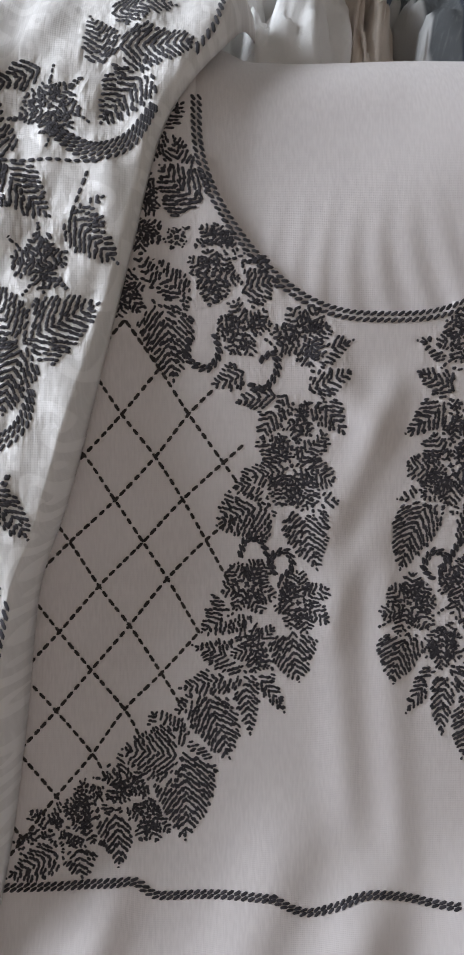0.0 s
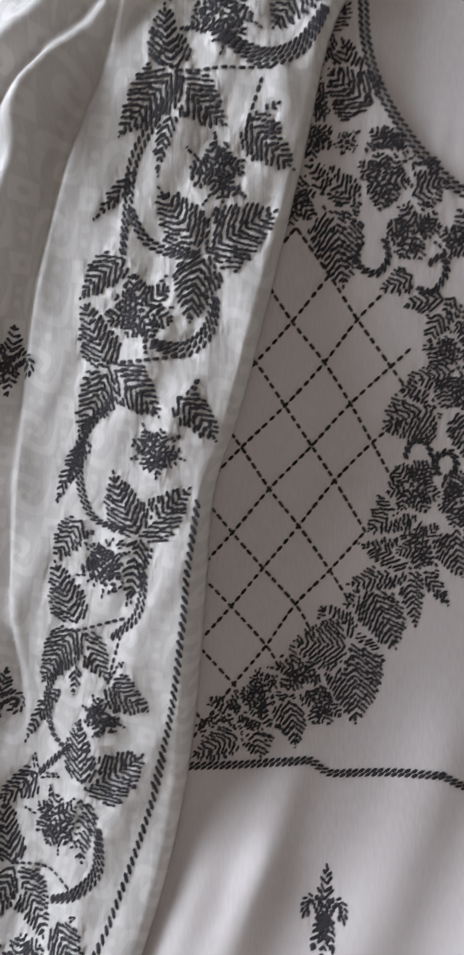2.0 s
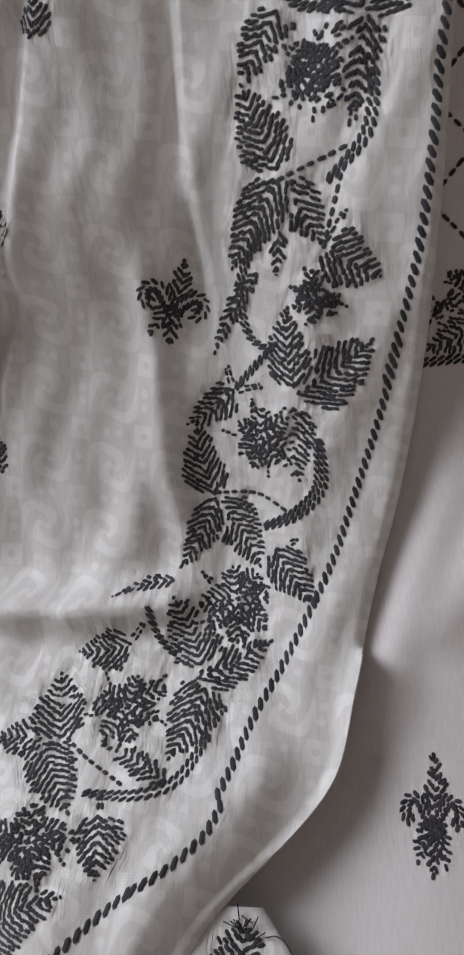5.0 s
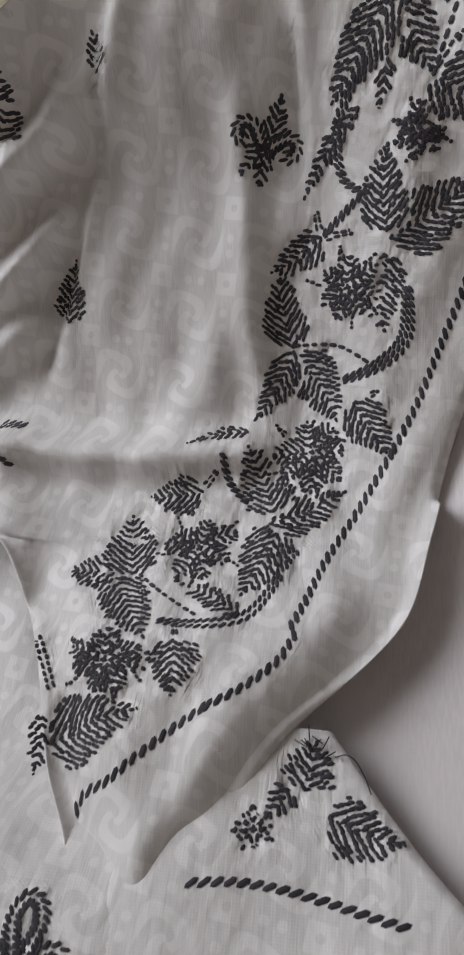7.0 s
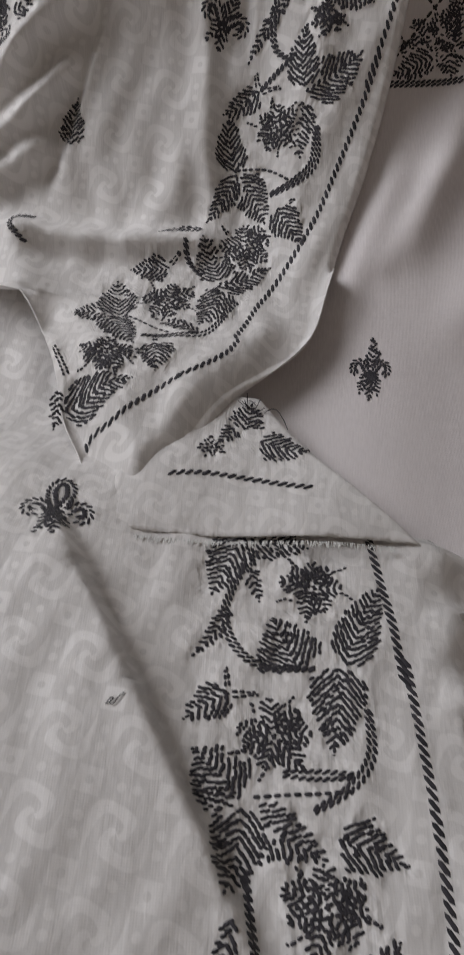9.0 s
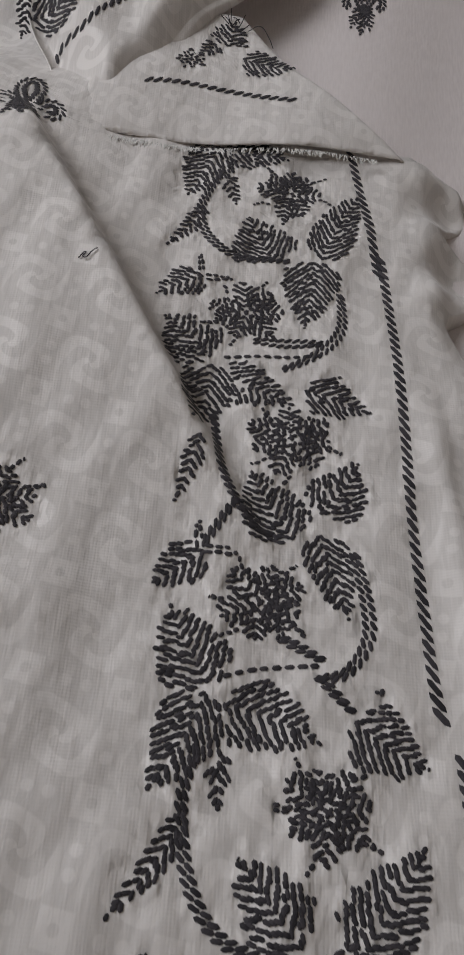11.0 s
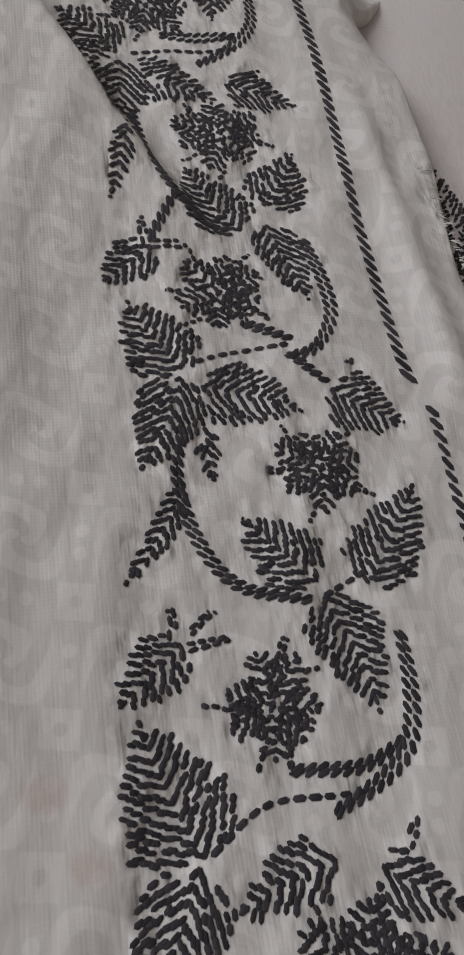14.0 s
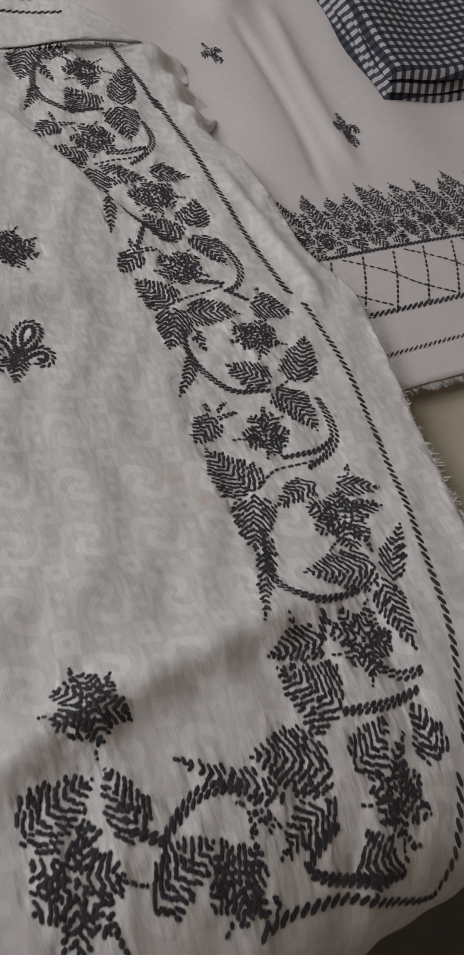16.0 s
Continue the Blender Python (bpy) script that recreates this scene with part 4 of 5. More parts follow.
leaf(W, -0.1989, 0.9476, -0.2130, 0.9801, 0.0221)
leaf(W, -0.1973, 0.9474, -0.1668, 0.9518, 0.0188)
leaf(W, -0.2000, 0.9605, -0.1900, 0.9828, 0.0082)
vine(W, 0.0051, (-0.1983, 0.9641), (-0.2064, 0.9901), (-0.2010, 1.0096), (-0.1877, 1.0195), (-0.1620, 1.0195))
leaf(W, -0.2049, 0.9898, -0.2195, 1.0149, 0.0070)
flower(W, -0.1624, 0.9748, 0.0163)
leaf(W, -0.1706, 1.0188, -0.1823, 0.9952, 0.0280)
leaf(W, -0.1475, 1.0159, -0.1303, 0.9754, 0.0188)
leaf(W, -0.1519, 1.0190, -0.1552, 1.0574, 0.0231)
leaf(W, -0.2028, 1.0342, -0.2211, 1.0467, 0.0157)
leaf(W, -0.2028, 1.0342, -0.2048, 1.0210, 0.0040)
leaf(W, -0.2014, 1.0341, -0.1888, 1.0329, 0.0040)
flower(W, -0.1817, 1.0527, 0.0171)
vine(W, 0.0058, (-0.1393, 1.0398), (-0.1394, 1.0591), (-0.1481, 1.0727), (-0.1638, 1.0831))
vine(W, 0.0067, (-0.1763, 1.0686), (-0.1479, 1.0689))
running(W, (-0.1904, 1.0793), (-0.1687, 1.0771), (-0.1483, 1.0751))
leaf(W, -0.1967, 1.0799, -0.2158, 1.0616, 0.0255)
leaf(W, -0.1953, 1.0846, -0.1998, 1.1165, 0.0206)
leaf(W, -0.1914, 1.0866, -0.1620, 1.1018, 0.0191)
leaf(W, -0.1543, 1.0946, -0.1293, 1.1022, 0.0182)
leaf(W, -0.1466, 1.0895, -0.1399, 1.0843, 0.0041)
flower(W, -0.1603, 1.1190, 0.0175)
sprig(W, -0.2960, 0.9430, 0.0500, -2)
rope(W, 0.0059, (-0.1329, 0.9442), (-0.1284, 0.9717), (-0.1254, 0.9894), (-0.1211, 1.0238))

leaf(W, -0.1968, 1.1273, -0.2036, 1.1523, 0.0065)
vine(W, 0.0030, (-0.1922, 1.1104), (-0.1868, 1.1402), (-0.1756, 1.1596), (-0.1630, 1.1637))
leaf(W, -0.1597, 1.1635, -0.1753, 1.1376, 0.0228)
leaf(W, -0.1486, 1.1513, -0.1348, 1.1312, 0.0205)
leaf(W, -0.1932, 1.1725, -0.2089, 1.1853, 0.0148)
leaf(W, -0.1933, 1.1713, -0.1952, 1.1606, 0.0039)
leaf(W, -0.1922, 1.1714, -0.1814, 1.1722, 0.0041)
vine(W, 0.0026, (-0.1914, 1.1679), (-0.1806, 1.1507))
flower(W, -0.1707, 1.1890, 0.0158)
leaf(W, -0.1497, 1.1623, -0.1402, 1.1921, 0.0160)
vine(W, 0.0057, (-0.1365, 1.1691), (-0.1332, 1.1870), (-0.1331, 1.2010), (-0.1404, 1.2124), (-0.1496, 1.2155))
vine(W, 0.0037, (-0.1619, 1.2023), (-0.1496, 1.2089))
running(W, (-0.1826, 1.2171), (-0.1697, 1.2130), (-0.1516, 1.2112))
leaf(W, -0.1874, 1.2196, -0.2017, 1.1947, 0.0227)
leaf(W, -0.1881, 1.2228, -0.2024, 1.2518, 0.0193)
leaf(W, -0.1810, 1.2264, -0.1515, 1.2356, 0.0209)
leaf(W, -0.1829, 1.2403, -0.1817, 1.2572, 0.0066)
vine(W, 0.0026, (-0.1496, 1.2155), (-0.1376, 1.2269))
leaf(W, -0.1376, 1.2290, -0.1164, 1.2414, 0.0201)
leaf(W, -0.1316, 1.2266, -0.1294, 1.2171, 0.0039)
flower(W, -0.1477, 1.2566, 0.0152)
vine(W, 0.0046, (-0.1895, 1.2410), (-0.1928, 1.2562), (-0.1890, 1.2774), (-0.1784, 1.2915), (-0.1578, 1.2982))
leaf(W, -0.1916, 1.2597, -0.2102, 1.2865, 0.0077)
leaf(W, -0.1562, 1.2919, -0.1735, 1.2720, 0.0189)
leaf(W, -0.1389, 1.2940, -0.1196, 1.2665, 0.0199)
running(W, (-0.1544, 1.2972), (-0.1422, 1.2918))
rope(W, 0.0056, (-0.1198, 1.0141), (-0.1170, 1.0488), (-0.1150, 1.0854), (-0.1142, 1.1163), (-0.1146, 1.1467), (-0.1128, 1.1766), (-0.1116, 1.2080), (-0.1104, 1.2209), (-0.1092, 1.2275))

leaf(W, -0.1542, 1.2981, -0.1442, 1.3293, 0.0197)
leaf(W, -0.1980, 1.3062, -0.2155, 1.3206, 0.0148)
leaf(W, -0.1997, 1.3050, -0.1999, 1.2947, 0.0033)
leaf(W, -0.1979, 1.3053, -0.1872, 1.2974, 0.0029)
leaf(W, -0.1964, 1.3074, -0.1830, 1.3056, 0.0029)
flower(W, -0.1748, 1.3253, 0.0150)
vine(W, 0.0055, (-0.1333, 1.3111), (-0.1341, 1.3256), (-0.1379, 1.3396), (-0.1468, 1.3477), (-0.1632, 1.3542))
vine(W, 0.0036, (-0.1707, 1.3428), (-0.1525, 1.3442), (-0.1396, 1.3393))
running(W, (-0.1973, 1.3590), (-0.1817, 1.3501), (-0.1619, 1.3503), (-0.1545, 1.3507))
leaf(W, -0.1989, 1.3588, -0.2112, 1.3270, 0.0251)
leaf(W, -0.2010, 1.3614, -0.2164, 1.3919, 0.0197)
leaf(W, -0.1666, 1.3647, -0.1919, 1.3718, 0.0129)
leaf(W, -0.1532, 1.3687, -0.1361, 1.3794, 0.0128)
leaf(W, -0.1478, 1.3682, -0.1413, 1.3581, 0.0034)
flower(W, -0.1626, 1.3900, 0.0188)

leaf(W, -0.2065, 1.3873, -0.2320, 1.4272, 0.0080)
vine(W, 0.0042, (-0.2076, 1.3829), (-0.2157, 1.4113), (-0.2042, 1.4278), (-0.1791, 1.4292))
leaf(W, -0.1648, 1.4205, -0.1993, 1.4134, 0.0204)
leaf(W, -0.1598, 1.4294, -0.1405, 1.4055, 0.0116)
leaf(W, -0.1658, 1.4274, -0.1678, 1.4610, 0.0140)
leaf(W, -0.2085, 1.4444, -0.2352, 1.4433, 0.0140)
leaf(W, -0.2203, 1.4402, -0.2211, 1.4299, 0.0057)
vine(W, 0.0028, (-0.2078, 1.4432), (-0.2022, 1.4310))
flower(W, -0.1897, 1.4504, 0.0167)
vine(W, 0.0053, (-0.1712, 1.4712), (-0.1825, 1.4691), (-0.1927, 1.4581))
leaf(W, -0.2157, 1.4719, -0.2338, 1.4501, 0.0259)
vine(W, 0.0044, (-0.2141, 1.4740), (-0.1928, 1.4776), (-0.1746, 1.4771))
leaf(W, -0.2314, 1.4883, -0.2605, 1.4752, 0.0198)
leaf(W, -0.2199, 1.4914, -0.1991, 1.4822, 0.0140)
leaf(W, -0.1809, 1.5007, -0.1825, 1.4813, 0.0143)
flower(W, -0.2053, 1.5021, 0.0157)
leaf(W, -0.2536, 1.4887, -0.2891, 1.4675, 0.0082)
vine(W, 0.0045, (-0.2706, 1.4811), (-0.2876, 1.4787), (-0.3054, 1.4857))
vine(W, 0.0034, (-0.3054, 1.4857), (-0.3147, 1.4805))
flower(W, -0.2656, 1.4893, 0.0076)
leaf(W, -0.2336, 1.4960, -0.2628, 1.5033, 0.0133)
leaf(W, -0.3509, 1.4710, -0.3242, 1.4623, 0.0166)
leaf(W, -0.3113, 1.4820, -0.3171, 1.4620, 0.0145)
flower(W, -0.3377, 1.4861, 0.0183)
leaf(W, -0.3147, 1.4998, -0.2892, 1.4915, 0.0131)
flower(W, -0.2831, 1.5033, 0.0128)
leaf(W, -0.2324, 1.5177, -0.2018, 1.5214, 0.0139)
vine(W, 0.0032, (-0.2381, 1.5040), (-0.2541, 1.5102), (-0.2337, 1.5202), (-0.2107, 1.5272))
leaf(W, -0.2703, 1.5130, -0.2819, 1.5148, 0.0088)
rope(W, 0.0044, (-0.1047, 1.2393), (-0.1038, 1.2634), (-0.1048, 1.2883), (-0.1070, 1.3160), (-0.1143, 1.3482))
rope(W, 0.0042, (-0.1143, 1.3482), (-0.1229, 1.3788), (-0.1321, 1.4069), (-0.1386, 1.4303), (-0.1437, 1.4519))
rope(W, 0.0040, (-0.1437, 1.4519), (-0.1490, 1.4672), (-0.1563, 1.4815), (-0.1654, 1.4988))
rope(W, 0.0039, (-0.1739, 1.5092), (-0.1782, 1.5212), (-0.1830, 1.5351), (-0.1919, 1.5483))
rope(W, 0.0043, (-0.1919, 1.5483), (-0.2351, 1.5248), (-0.2646, 1.5179), (-0.2827, 1.5178))
flower(W, -0.2698, 1.1605, 0.0154)
sprig(W, -0.2860, 1.2405, 0.0501, 31)
flower(W, -0.3161, 1.4391, 0.0149)

vine(K, 0.0043, (-0.1167, 0.6195), (-0.0829, 0.6182), (-0.0516, 0.6148), (-0.0430, 0.6196), (-0.0340, 0.6230), (0.0057, 0.6209), (0.0202, 0.6211), rows=2, name="wavy_rope", taper=0.0)
vine(K, 0.0040, (0.0202, 0.6211), (0.0358, 0.6288), (0.0508, 0.6263), (0.0653, 0.6206), (0.0810, 0.6212), (0.0999, 0.6255), (0.1139, 0.6262), rows=2, name="wavy_rope", taper=0.0)
lattice(K, (-0.0521, 0.3340), (-0.0356, 0.3574), (-0.0214, 0.3798), (0.0012, 0.4117))
lattice(K, (-0.0690, 0.3574), (-0.0546, 0.3798), (-0.0383, 0.4010), (-0.0248, 0.4226), (-0.0127, 0.4446), (-0.0034, 0.4621))
lattice(K, (-0.0836, 0.3919), (-0.0732, 0.4010), (-0.0601, 0.4210), (-0.0451, 0.4446), (-0.0330, 0.4637), (-0.0175, 0.4906))
lattice(K, (-0.0940, 0.4273), (-0.0823, 0.4446), (-0.0672, 0.4685), (-0.0518, 0.4890), (-0.0362, 0.5126), (-0.0268, 0.5281))
lattice(K, (-0.1061, 0.4685), (-0.0877, 0.4922), (-0.0721, 0.5110), (-0.0549, 0.5312), (-0.0486, 0.5421))
lattice(K, (-0.1127, 0.5079), (-0.0907, 0.5312), (-0.0718, 0.5528), (-0.0655, 0.5635))
lattice(K, (-0.1186, 0.5436), (-0.1092, 0.5528), (-0.0886, 0.5757))
lattice(K, (-0.1179, 0.5817), (-0.1052, 0.5966))
lattice(K, (-0.0521, 0.3340), (-0.0689, 0.3530))
lattice(K, (-0.0356, 0.3574), (-0.0546, 0.3798), (-0.0732, 0.3994), (-0.0905, 0.4148))
lattice(K, (-0.0093, 0.3678), (-0.0214, 0.3798), (-0.0383, 0.4010), (-0.0586, 0.4226), (-0.0823, 0.4446), (-0.1061, 0.4685))
lattice(K, (0.0058, 0.3949), (-0.0248, 0.4226), (-0.0451, 0.4446), (-0.0672, 0.4669), (-0.0877, 0.4906), (-0.1126, 0.5173))
lattice(K, (0.0012, 0.4320), (-0.0127, 0.4430), (-0.0330, 0.4637), (-0.0533, 0.4890), (-0.0721, 0.5110), (-0.0907, 0.5328), (-0.1092, 0.5528), (-0.1183, 0.5635))
lattice(K, (-0.0175, 0.4922), (-0.0362, 0.5126), (-0.0549, 0.5312), (-0.0718, 0.5544), (-0.0887, 0.5741), (-0.1052, 0.5952), (-0.1171, 0.6099))
lattice(K, (-0.1372, 0.5871), (-0.1112, 0.6026))
for M in (1, -1):
    leaf(K, *turned(M, -0.0150, 0.2776), *turned(M, -0.0342, 0.2612), 0.0232)
    leaf(K, *turned(M, -0.0374, 0.2380), *turned(M, -0.0241, 0.2282), 0.0142)
    leaf(K, *turned(M, -0.0359, 0.2380), *turned(M, -0.0316, 0.2265), 0.0102)
    leaf(K, *turned(M, -0.0373, 0.2412), *turned(M, -0.0415, 0.2597), 0.0133)
    leaf(K, *turned(M, -0.0239, 0.2628), *turned(M, -0.0284, 0.2459), 0.0132)
    flower(K, *turned(M, -0.0444, 0.2747), 0.0128)
    flower(K, *turned(M, -0.0458, 0.2908), 0.0119)
    flower(K, *turned(M, -0.0534, 0.3210), 0.0120)
    flower(K, *turned(M, -0.0267, 0.2951), 0.0069)
    leaf(K, *turned(M, -0.0386, 0.3182), *turned(M, -0.0458, 0.3009), 0.0119)
    leaf(K, *turned(M, -0.0239, 0.3239), *turned(M, -0.0371, 0.3067), 0.0131)
    leaf(K, *turned(M, -0.0343, 0.3268), *turned(M, -0.0180, 0.3210), 0.0129)
    flower(K, *turned(M, -0.0091, 0.3124), 0.0143)
    leaf(K, *turned(M, -0.0328, 0.3268), *turned(M, -0.0287, 0.3618), 0.0233)
    leaf(K, *turned(M, -0.0270, 0.3383), *turned(M, -0.0461, 0.3282), 0.0196)
    flower(K, *turned(M, -0.0076, 0.2981), 0.0110)
    leaf(K, *turned(M, 0.0056, 0.3210), *turned(M, 0.0218, 0.3153), 0.0161)
    leaf(K, *turned(M, 0.0056, 0.3067), *turned(M, 0.0174, 0.3210), 0.0164)
    flower(K, *turned(M, 0.0056, 0.3383), 0.0142)
    vine(K, 0.0036, turned(M, -0.0211, 0.3442), turned(M, -0.0212, 0.3530), turned(M, -0.0123, 0.3574), turned(M, -0.0063, 0.3500), turned(M, -0.0092, 0.3398))
    vine(K, 0.0036, turned(M, 0.0146, 0.3530), turned(M, 0.0206, 0.3500), turned(M, 0.0221, 0.3589), turned(M, 0.0147, 0.3678), turned(M, 0.0072, 0.3633))
    flower(K, *turned(M, 0.0354, 0.3427), 0.0156)
    leaf(K, *turned(M, 0.0295, 0.3500), *turned(M, 0.0577, 0.3442), 0.0165)
    leaf(K, *turned(M, 0.0057, 0.3589), *turned(M, -0.0093, 0.3648), 0.0116)
    leaf(K, *turned(M, 0.0207, 0.3708), *turned(M, 0.0027, 0.3738), 0.0101)
    leaf(K, *turned(M, 0.0387, 0.3678), *turned(M, 0.0578, 0.3589), 0.0121)
    leaf(K, *turned(M, 0.0418, 0.3738), *turned(M, 0.0556, 0.3888), 0.0133)
    leaf(K, *turned(M, 0.0267, 0.3708), *turned(M, 0.0148, 0.3919), 0.0136)
    flower(K, *turned(M, 0.0329, 0.3828), 0.0109)
    flower(K, *turned(M, 0.0301, 0.4055), 0.0225)
    leaf(K, *turned(M, 0.0150, 0.4133), *turned(M, 0.0012, 0.4164), 0.0156)
    leaf(K, *turned(M, 0.0181, 0.4257), *turned(M, -0.0065, 0.4351), 0.0298)
    leaf(K, *turned(M, 0.0364, 0.4255), *turned(M, 0.0428, 0.4568), 0.0204)
    leaf(K, *turned(M, 0.0273, 0.4257), *turned(M, 0.0514, 0.4221), 0.0207)
    flower(K, *turned(M, 0.0150, 0.4226), 0.0116)
    vine(K, 0.0037, turned(M, 0.0043, 0.4510), turned(M, 0.0074, 0.4430), turned(M, 0.0152, 0.4446), turned(M, 0.0183, 0.4541))
    vine(K, 0.0038, turned(M, 0.0214, 0.4605), turned(M, 0.0198, 0.4526), turned(M, 0.0276, 0.4494), turned(M, 0.0307, 0.4573), turned(M, 0.0246, 0.4637))
    flower(K, *turned(M, 0.0075, 0.4669), 0.0161)
    leaf(K, *turned(M, 0.0059, 0.4732), *turned(M, -0.0144, 0.4906), 0.0211)
    flower(K, *turned(M, 0.0339, 0.4763), 0.0164)
    leaf(K, *turned(M, 0.0309, 0.4922), *turned(M, 0.0340, 0.5157), 0.0208)
    flower(K, *turned(M, 0.0122, 0.4985), 0.0129)
    leaf(K, *turned(M, 0.0059, 0.5079), *turned(M, -0.0190, 0.4985), 0.0148)
    leaf(K, *turned(M, 0.0044, 0.5110), *turned(M, -0.0253, 0.5204), 0.0147)
    leaf(K, *turned(M, 0.0059, 0.5110), *turned(M, 0.0090, 0.5421), 0.0112)
    leaf(K, *turned(M, 0.0091, 0.5095), *turned(M, 0.0262, 0.5312), 0.0112)
    leaf(K, *turned(M, -0.0128, 0.5235), *turned(M, -0.0019, 0.5544), 0.0244)
    leaf(K, *turned(M, -0.0128, 0.5266), *turned(M, -0.0284, 0.5312), 0.0139)
    leaf(K, *turned(M, -0.0283, 0.5544), *turned(M, -0.0547, 0.5513), 0.0240)
    leaf(K, *turned(M, -0.0283, 0.5513), *turned(M, -0.0408, 0.5328), 0.0208)
    leaf(K, *turned(M, -0.0283, 0.5544), *turned(M, -0.0235, 0.5937), 0.0278)
    leaf(K, *turned(M, -0.0267, 0.5544), *turned(M, -0.0081, 0.5620), 0.0171)
    flower(K, *turned(M, -0.0531, 0.5666), 0.0136)
    flower(K, *turned(M, -0.0421, 0.5847), 0.0122)
    leaf(K, *turned(M, -0.0591, 0.5847), *turned(M, -0.0566, 0.6068), 0.0174)
    flower(K, *turned(M, -0.0684, 0.5817), 0.0193)
    leaf(K, *turned(M, -0.0880, 0.6040), *turned(M, -0.1123, 0.6143), 0.0147)
    flower(K, *turned(M, -0.0974, 0.6011), 0.0119)
    leaf(K, *turned(M, -0.0773, 0.6011), *turned(M, -0.0754, 0.6141), 0.0152)
    flower(K, *turned(M, -0.0811, 0.5981), 0.0102)
    flower(K, *turned(M, -0.0898, 0.5937), 0.0165)

sprig(K, -0.0432, 0.6917, 0.0488, 6)

sprig(K, -0.0398, 0.9425, 0.0341, -14)
sprig(K, 0.0392, 1.0497, 0.0500, 7)

sprig(K, -0.1234, 0.8148, 0.0520, 6)

# ---- the hem of the kameez: a leafy band, a curling lattice and two rope lines ----
RNG = random.Random(11)
for i in range(26):
    x = -0.085 + i * 0.0185
    flower(K, x, 1.168 + RNG.uniform(-0.006, 0.004), 0.012)
    leaf(K, x + 0.004, 1.165, x + RNG.uniform(-0.006, 0.008), 1.122 + RNG.uniform(-0.006, 0.008), 0.017)
    leaf(K, x, 1.160, x - 0.012, 1.138 + RNG.uniform(-0.004, 0.004), 0.015)
    leaf(K, x + 0.006, 1.162, x + 0.017, 1.140 + RNG.uniform(-0.004, 0.004), 0.015)
    leaf(K, x + 0.003, 1.170, x + 0.010, 1.188, 0.016)
rope(K, 0.003, (-0.09, 1.190), (0.0, 1.189), (0.12, 1.190), (0.38, 1.190), gap=0.0036)
for i in range(18):
    x = -0.095 + i * 0.027
    lattice(K, (x + 0.014, 1.193), (x + 0.001, 1.220), (x - 0.014, 1.245))
    if i % 2 == 0:
        lattice(K, (x - 0.004, 1.193), (x + 0.024, 1.210), (x + 0.042, 1.227), (x + 0.066, 1.243))
rope(K, 0.0065, (-0.09, 1.248), (0.0, 1.247), (0.12, 1.248), (0.38, 1.248))
rope(K, 0.003, (-0.08, 1.283), (0.0, 1.281), (0.12, 1.282), (0.38, 1.282), gap=0.004, thick=0.0012)


for sheet, lie in ((front_panel, h_kameez), (upper_drape, h_upper), (folded_flap, h_flap), (lower_panel, h_lower)):
    pucker(sheet, lie)


# ---- a folded piece of checked cloth on the kameez ----
def folded_cloth(name, label, mat, x0, v0, w, l, high, hfun):
    ob = thing(name, label, "folded cloth", base(x0 + w / 2, v0 + l / 2, 0.003))
    for layer in range(3):
        a, b = layer * high / 3 + 0.0005, (layer + 1) * high / 3
        n = 46
        verts, uvs = [], []
        for r in range(n):
            for c in range(n):
                fu, fv = c / (n - 1), r / (n - 1)
                edge = min(fu, 1 - fu, fv, 1 - fv)
                x = x0 + w * fu + 0.003 * layer * (0.5 - fu) + 0.002 * math.sin(fv * 9 + layer)
                v = v0 + l * fv + 0.003 * layer * (0.5 - fv) + 0.06 * w * fu + 0.002 * math.sin(fu * 8 + 2 * layer)
                hh = a + (b - a) * math.sqrt(max(0, 1 - (1 - min(1, edge / 0.05)) ** 2)) + 0.0025 * math.sin(fu * 7 + layer) * math.sin(fv * 5)
                verts.append(base(x, v, float(hfun(x, v)) + hh))
                uvs.append((x + 0.01 * layer, v + 0.004 * layer))
        mesh_ob("cloth_fold", verts, grid_faces(n, n), mat, ob, "", uvs)
    return ob


folded_cloth("checked_cloth", "navy and white gingham cloth folded thick on the kameez", GINGHAM, 0.092, 0.872, 0.31, 0.150, 0.026, h_kameez)


# ---- clothes heaped behind the backrest ----
def heap(name, label, mat, cx, cy, cz, rx, ry, high, seed, sharp=1.0):
    n = 60
    verts, uvs = [], []
    for r in range(n):
        for c in range(n):
            a, b = 2 * c / (n - 1) - 1, 2 * r / (n - 1) - 1
            d = max(0.0, 1 - (abs(a) ** 3 + abs(b) ** 3))
            f = noise.fractal(Vector((a * 1.5 + seed, b * 1.5, seed * 3.1)), 0.7, 2.1, 4)
            f2 = abs(noise.noise(Vector((a * 2.4 + seed, b * 1.2 + f * 0.6, seed))))
            z = cz - 0.03 + high * d ** 0.6 * (0.75 + 0.5 * f * sharp - 0.7 * f2)
            verts.append((cx + rx * a + 0.012 * f, cy + ry * b + 0.012 * f2, z))
            uvs.append((rx * a, ry * b))
    ob = mesh_ob(name, verts, grid_faces(n, n), mat, None, "", uvs)
    solid(ob, 0.001)
    return tagged(ob, label, "cloth")


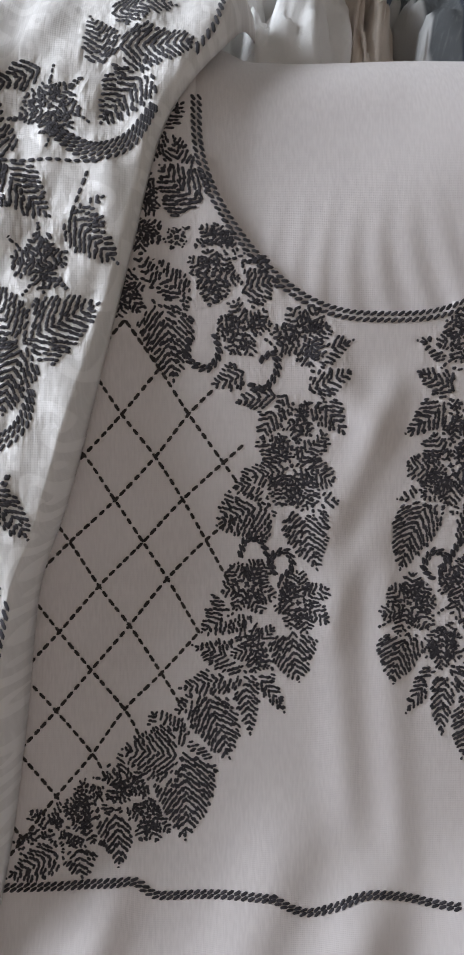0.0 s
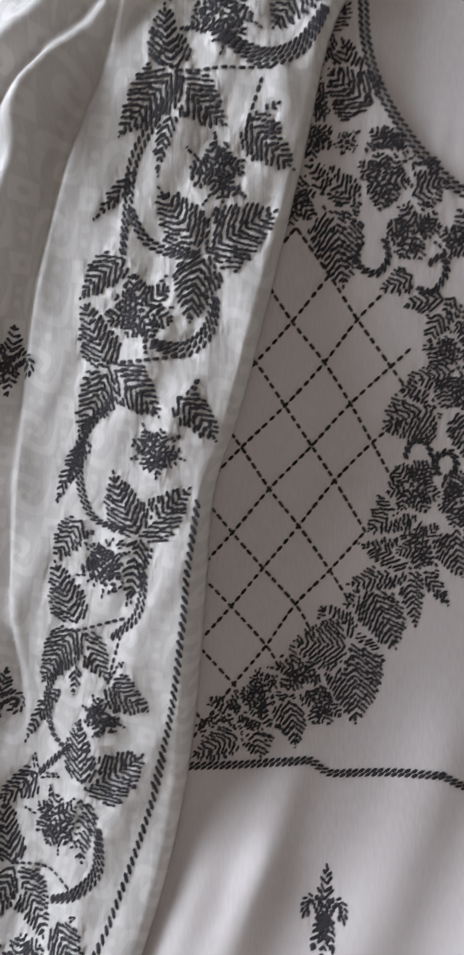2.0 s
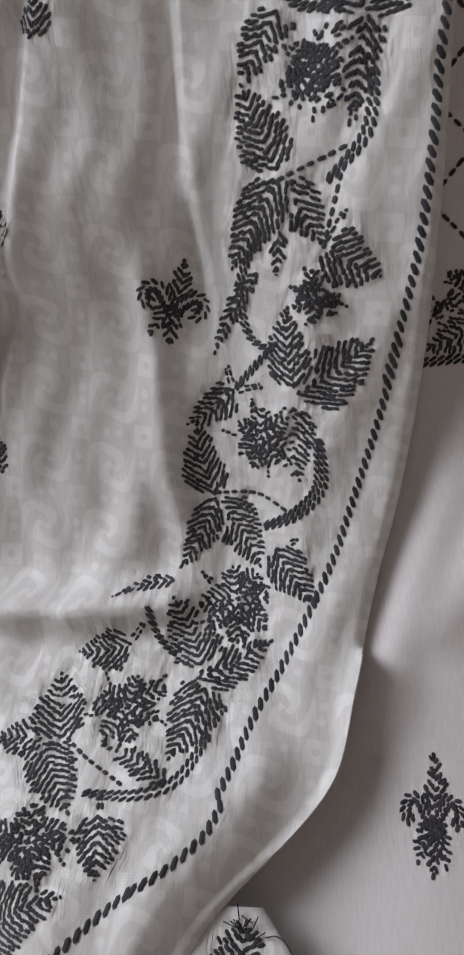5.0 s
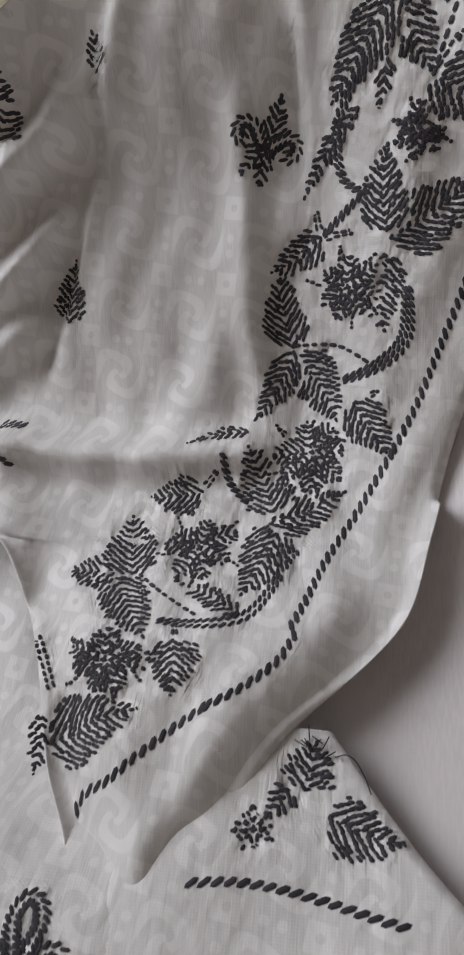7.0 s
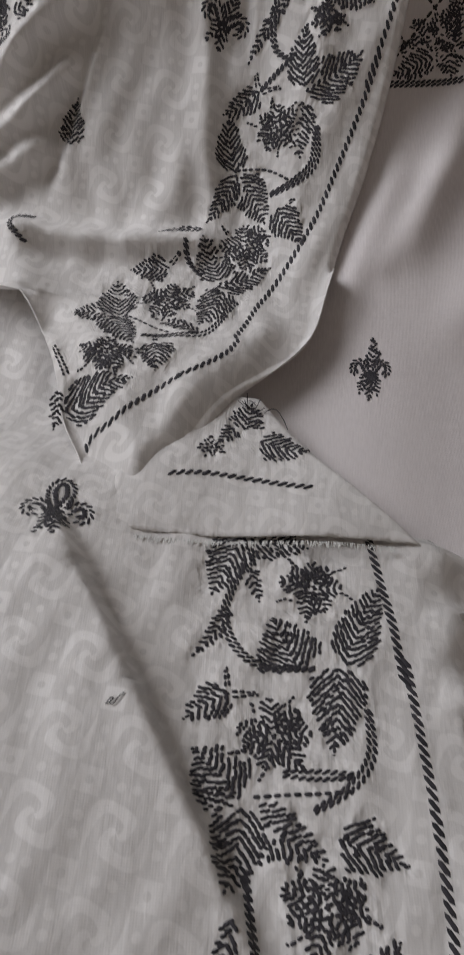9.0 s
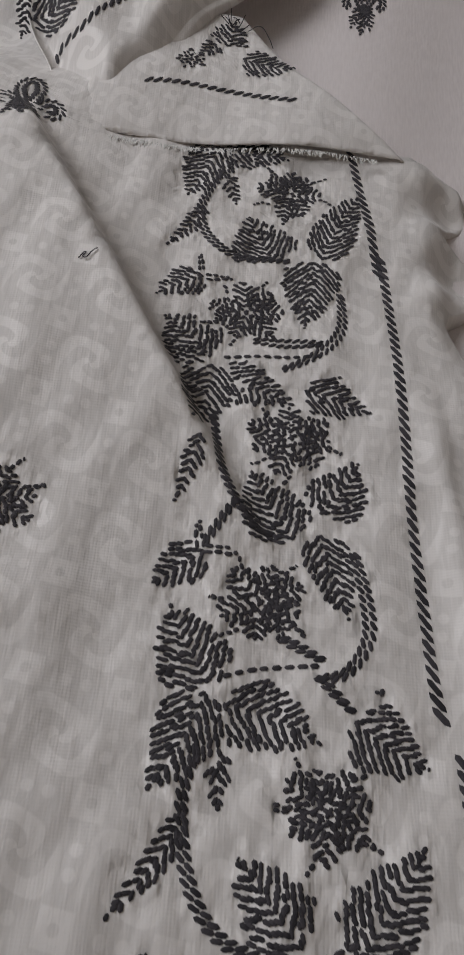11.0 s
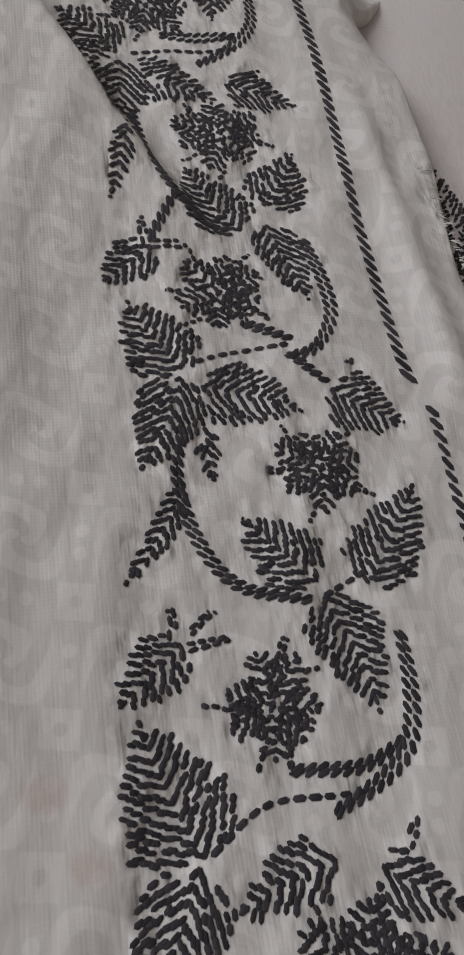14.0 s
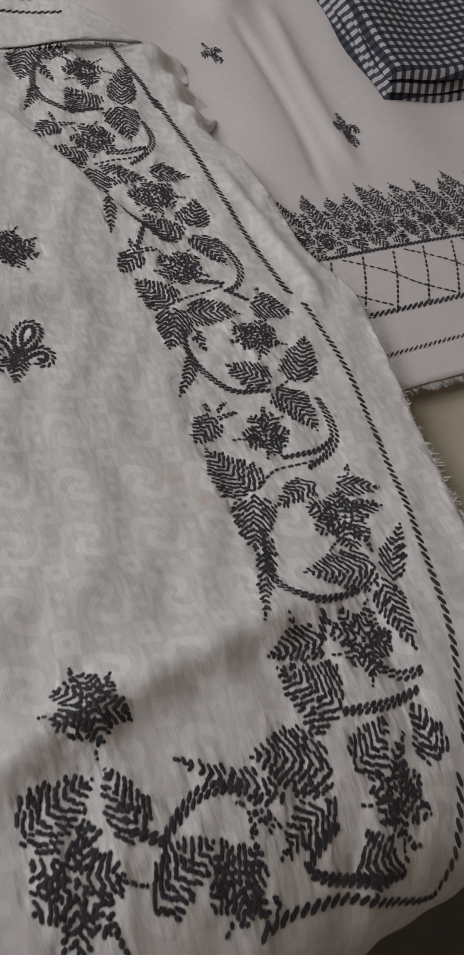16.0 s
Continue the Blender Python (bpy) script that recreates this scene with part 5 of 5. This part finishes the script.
heap("crumpled_cloth", "crumpled plain white cotton cloth heaped on the sofa top", plain_cloth("white_cotton", (0.70, 0.69, 0.68), (0.78, 0.77, 0.76)), 0.022, 0.575, 0.985, 0.058, 0.07, 0.115, 1.7)
heap("beige_cloth", "crumpled beige cloth heaped on the sofa top", plain_cloth("beige_cotton", (0.50, 0.43, 0.37), (0.60, 0.53, 0.47)), 0.082, 0.60, 0.985, 0.020, 0.08, 0.125, 4.2)
heap("checked_shirt", "navy and grey banded cloth heaped on the sofa top", check_cloth(), 0.172, 0.60, 0.98, 0.080, 0.09, 0.135, 7.9, 0.5)
heap("dark_shawl", "dark navy shawl heaped along the sofa top", plain_cloth("navy_cotton", (0.012, 0.016, 0.026), (0.04, 0.046, 0.06), 0.85, 12.0), 0.06, 0.74, 0.98, 0.36, 0.07, 0.20, 2.9, 0.5)


# ---- loose ends of thread ----
def loose_end(layer, label, *pts):
    hfun, parent = layer
    cu = bpy.data.curves.new("loose_thread", "CURVE")
    cu.dimensions, cu.bevel_depth, cu.bevel_resolution = "3D", 0.00025, 2
    sp = cu.splines.new("BEZIER")
    sp.bezier_points.add(len(pts) - 1)
    for b, (x, v, up) in zip(sp.bezier_points, pts):
        b.co = base(x, v, float(hfun(x, v)) + 0.0006 + up)
        b.handle_left_type = b.handle_right_type = "AUTO"
    cu.materials.append(BLACK)
    tagged(new("loose_thread", cu), label, "thread", "loose threads")


loose_end(W, "short curly black thread end lying on the white dupatta", (-0.2535, 1.0515, 0.0), (-0.2505, 1.049, 0.0006), (-0.2515, 1.0515, 0.0006), (-0.2475, 1.048, 0.0004), (-0.246, 1.0465, 0.0))
loose_end(G, "short black thread end arching from the folded flap", (-0.190, 0.862, 0.0), (-0.184, 0.862, 0.004), (-0.179, 0.868, 0.003), (-0.176, 0.875, 0.001))
RNG = random.Random(23)
for k in range(9):
    x, v, a = -0.198 + RNG.uniform(-0.005, 0.005), 0.860 + RNG.uniform(-0.004, 0.003), RNG.uniform(-2.6, -0.5)
    r = RNG.uniform(0.005, 0.011)
    loose_end(G, "cut black thread end sticking out of the folded flap", (x, v, 0.0), (x + math.cos(a) * r * 0.5, v + math.sin(a) * r * 0.3, 0.0015), (x + math.cos(a) * r, v + math.sin(a) * r * 0.6, RNG.uniform(0.001, 0.004)))
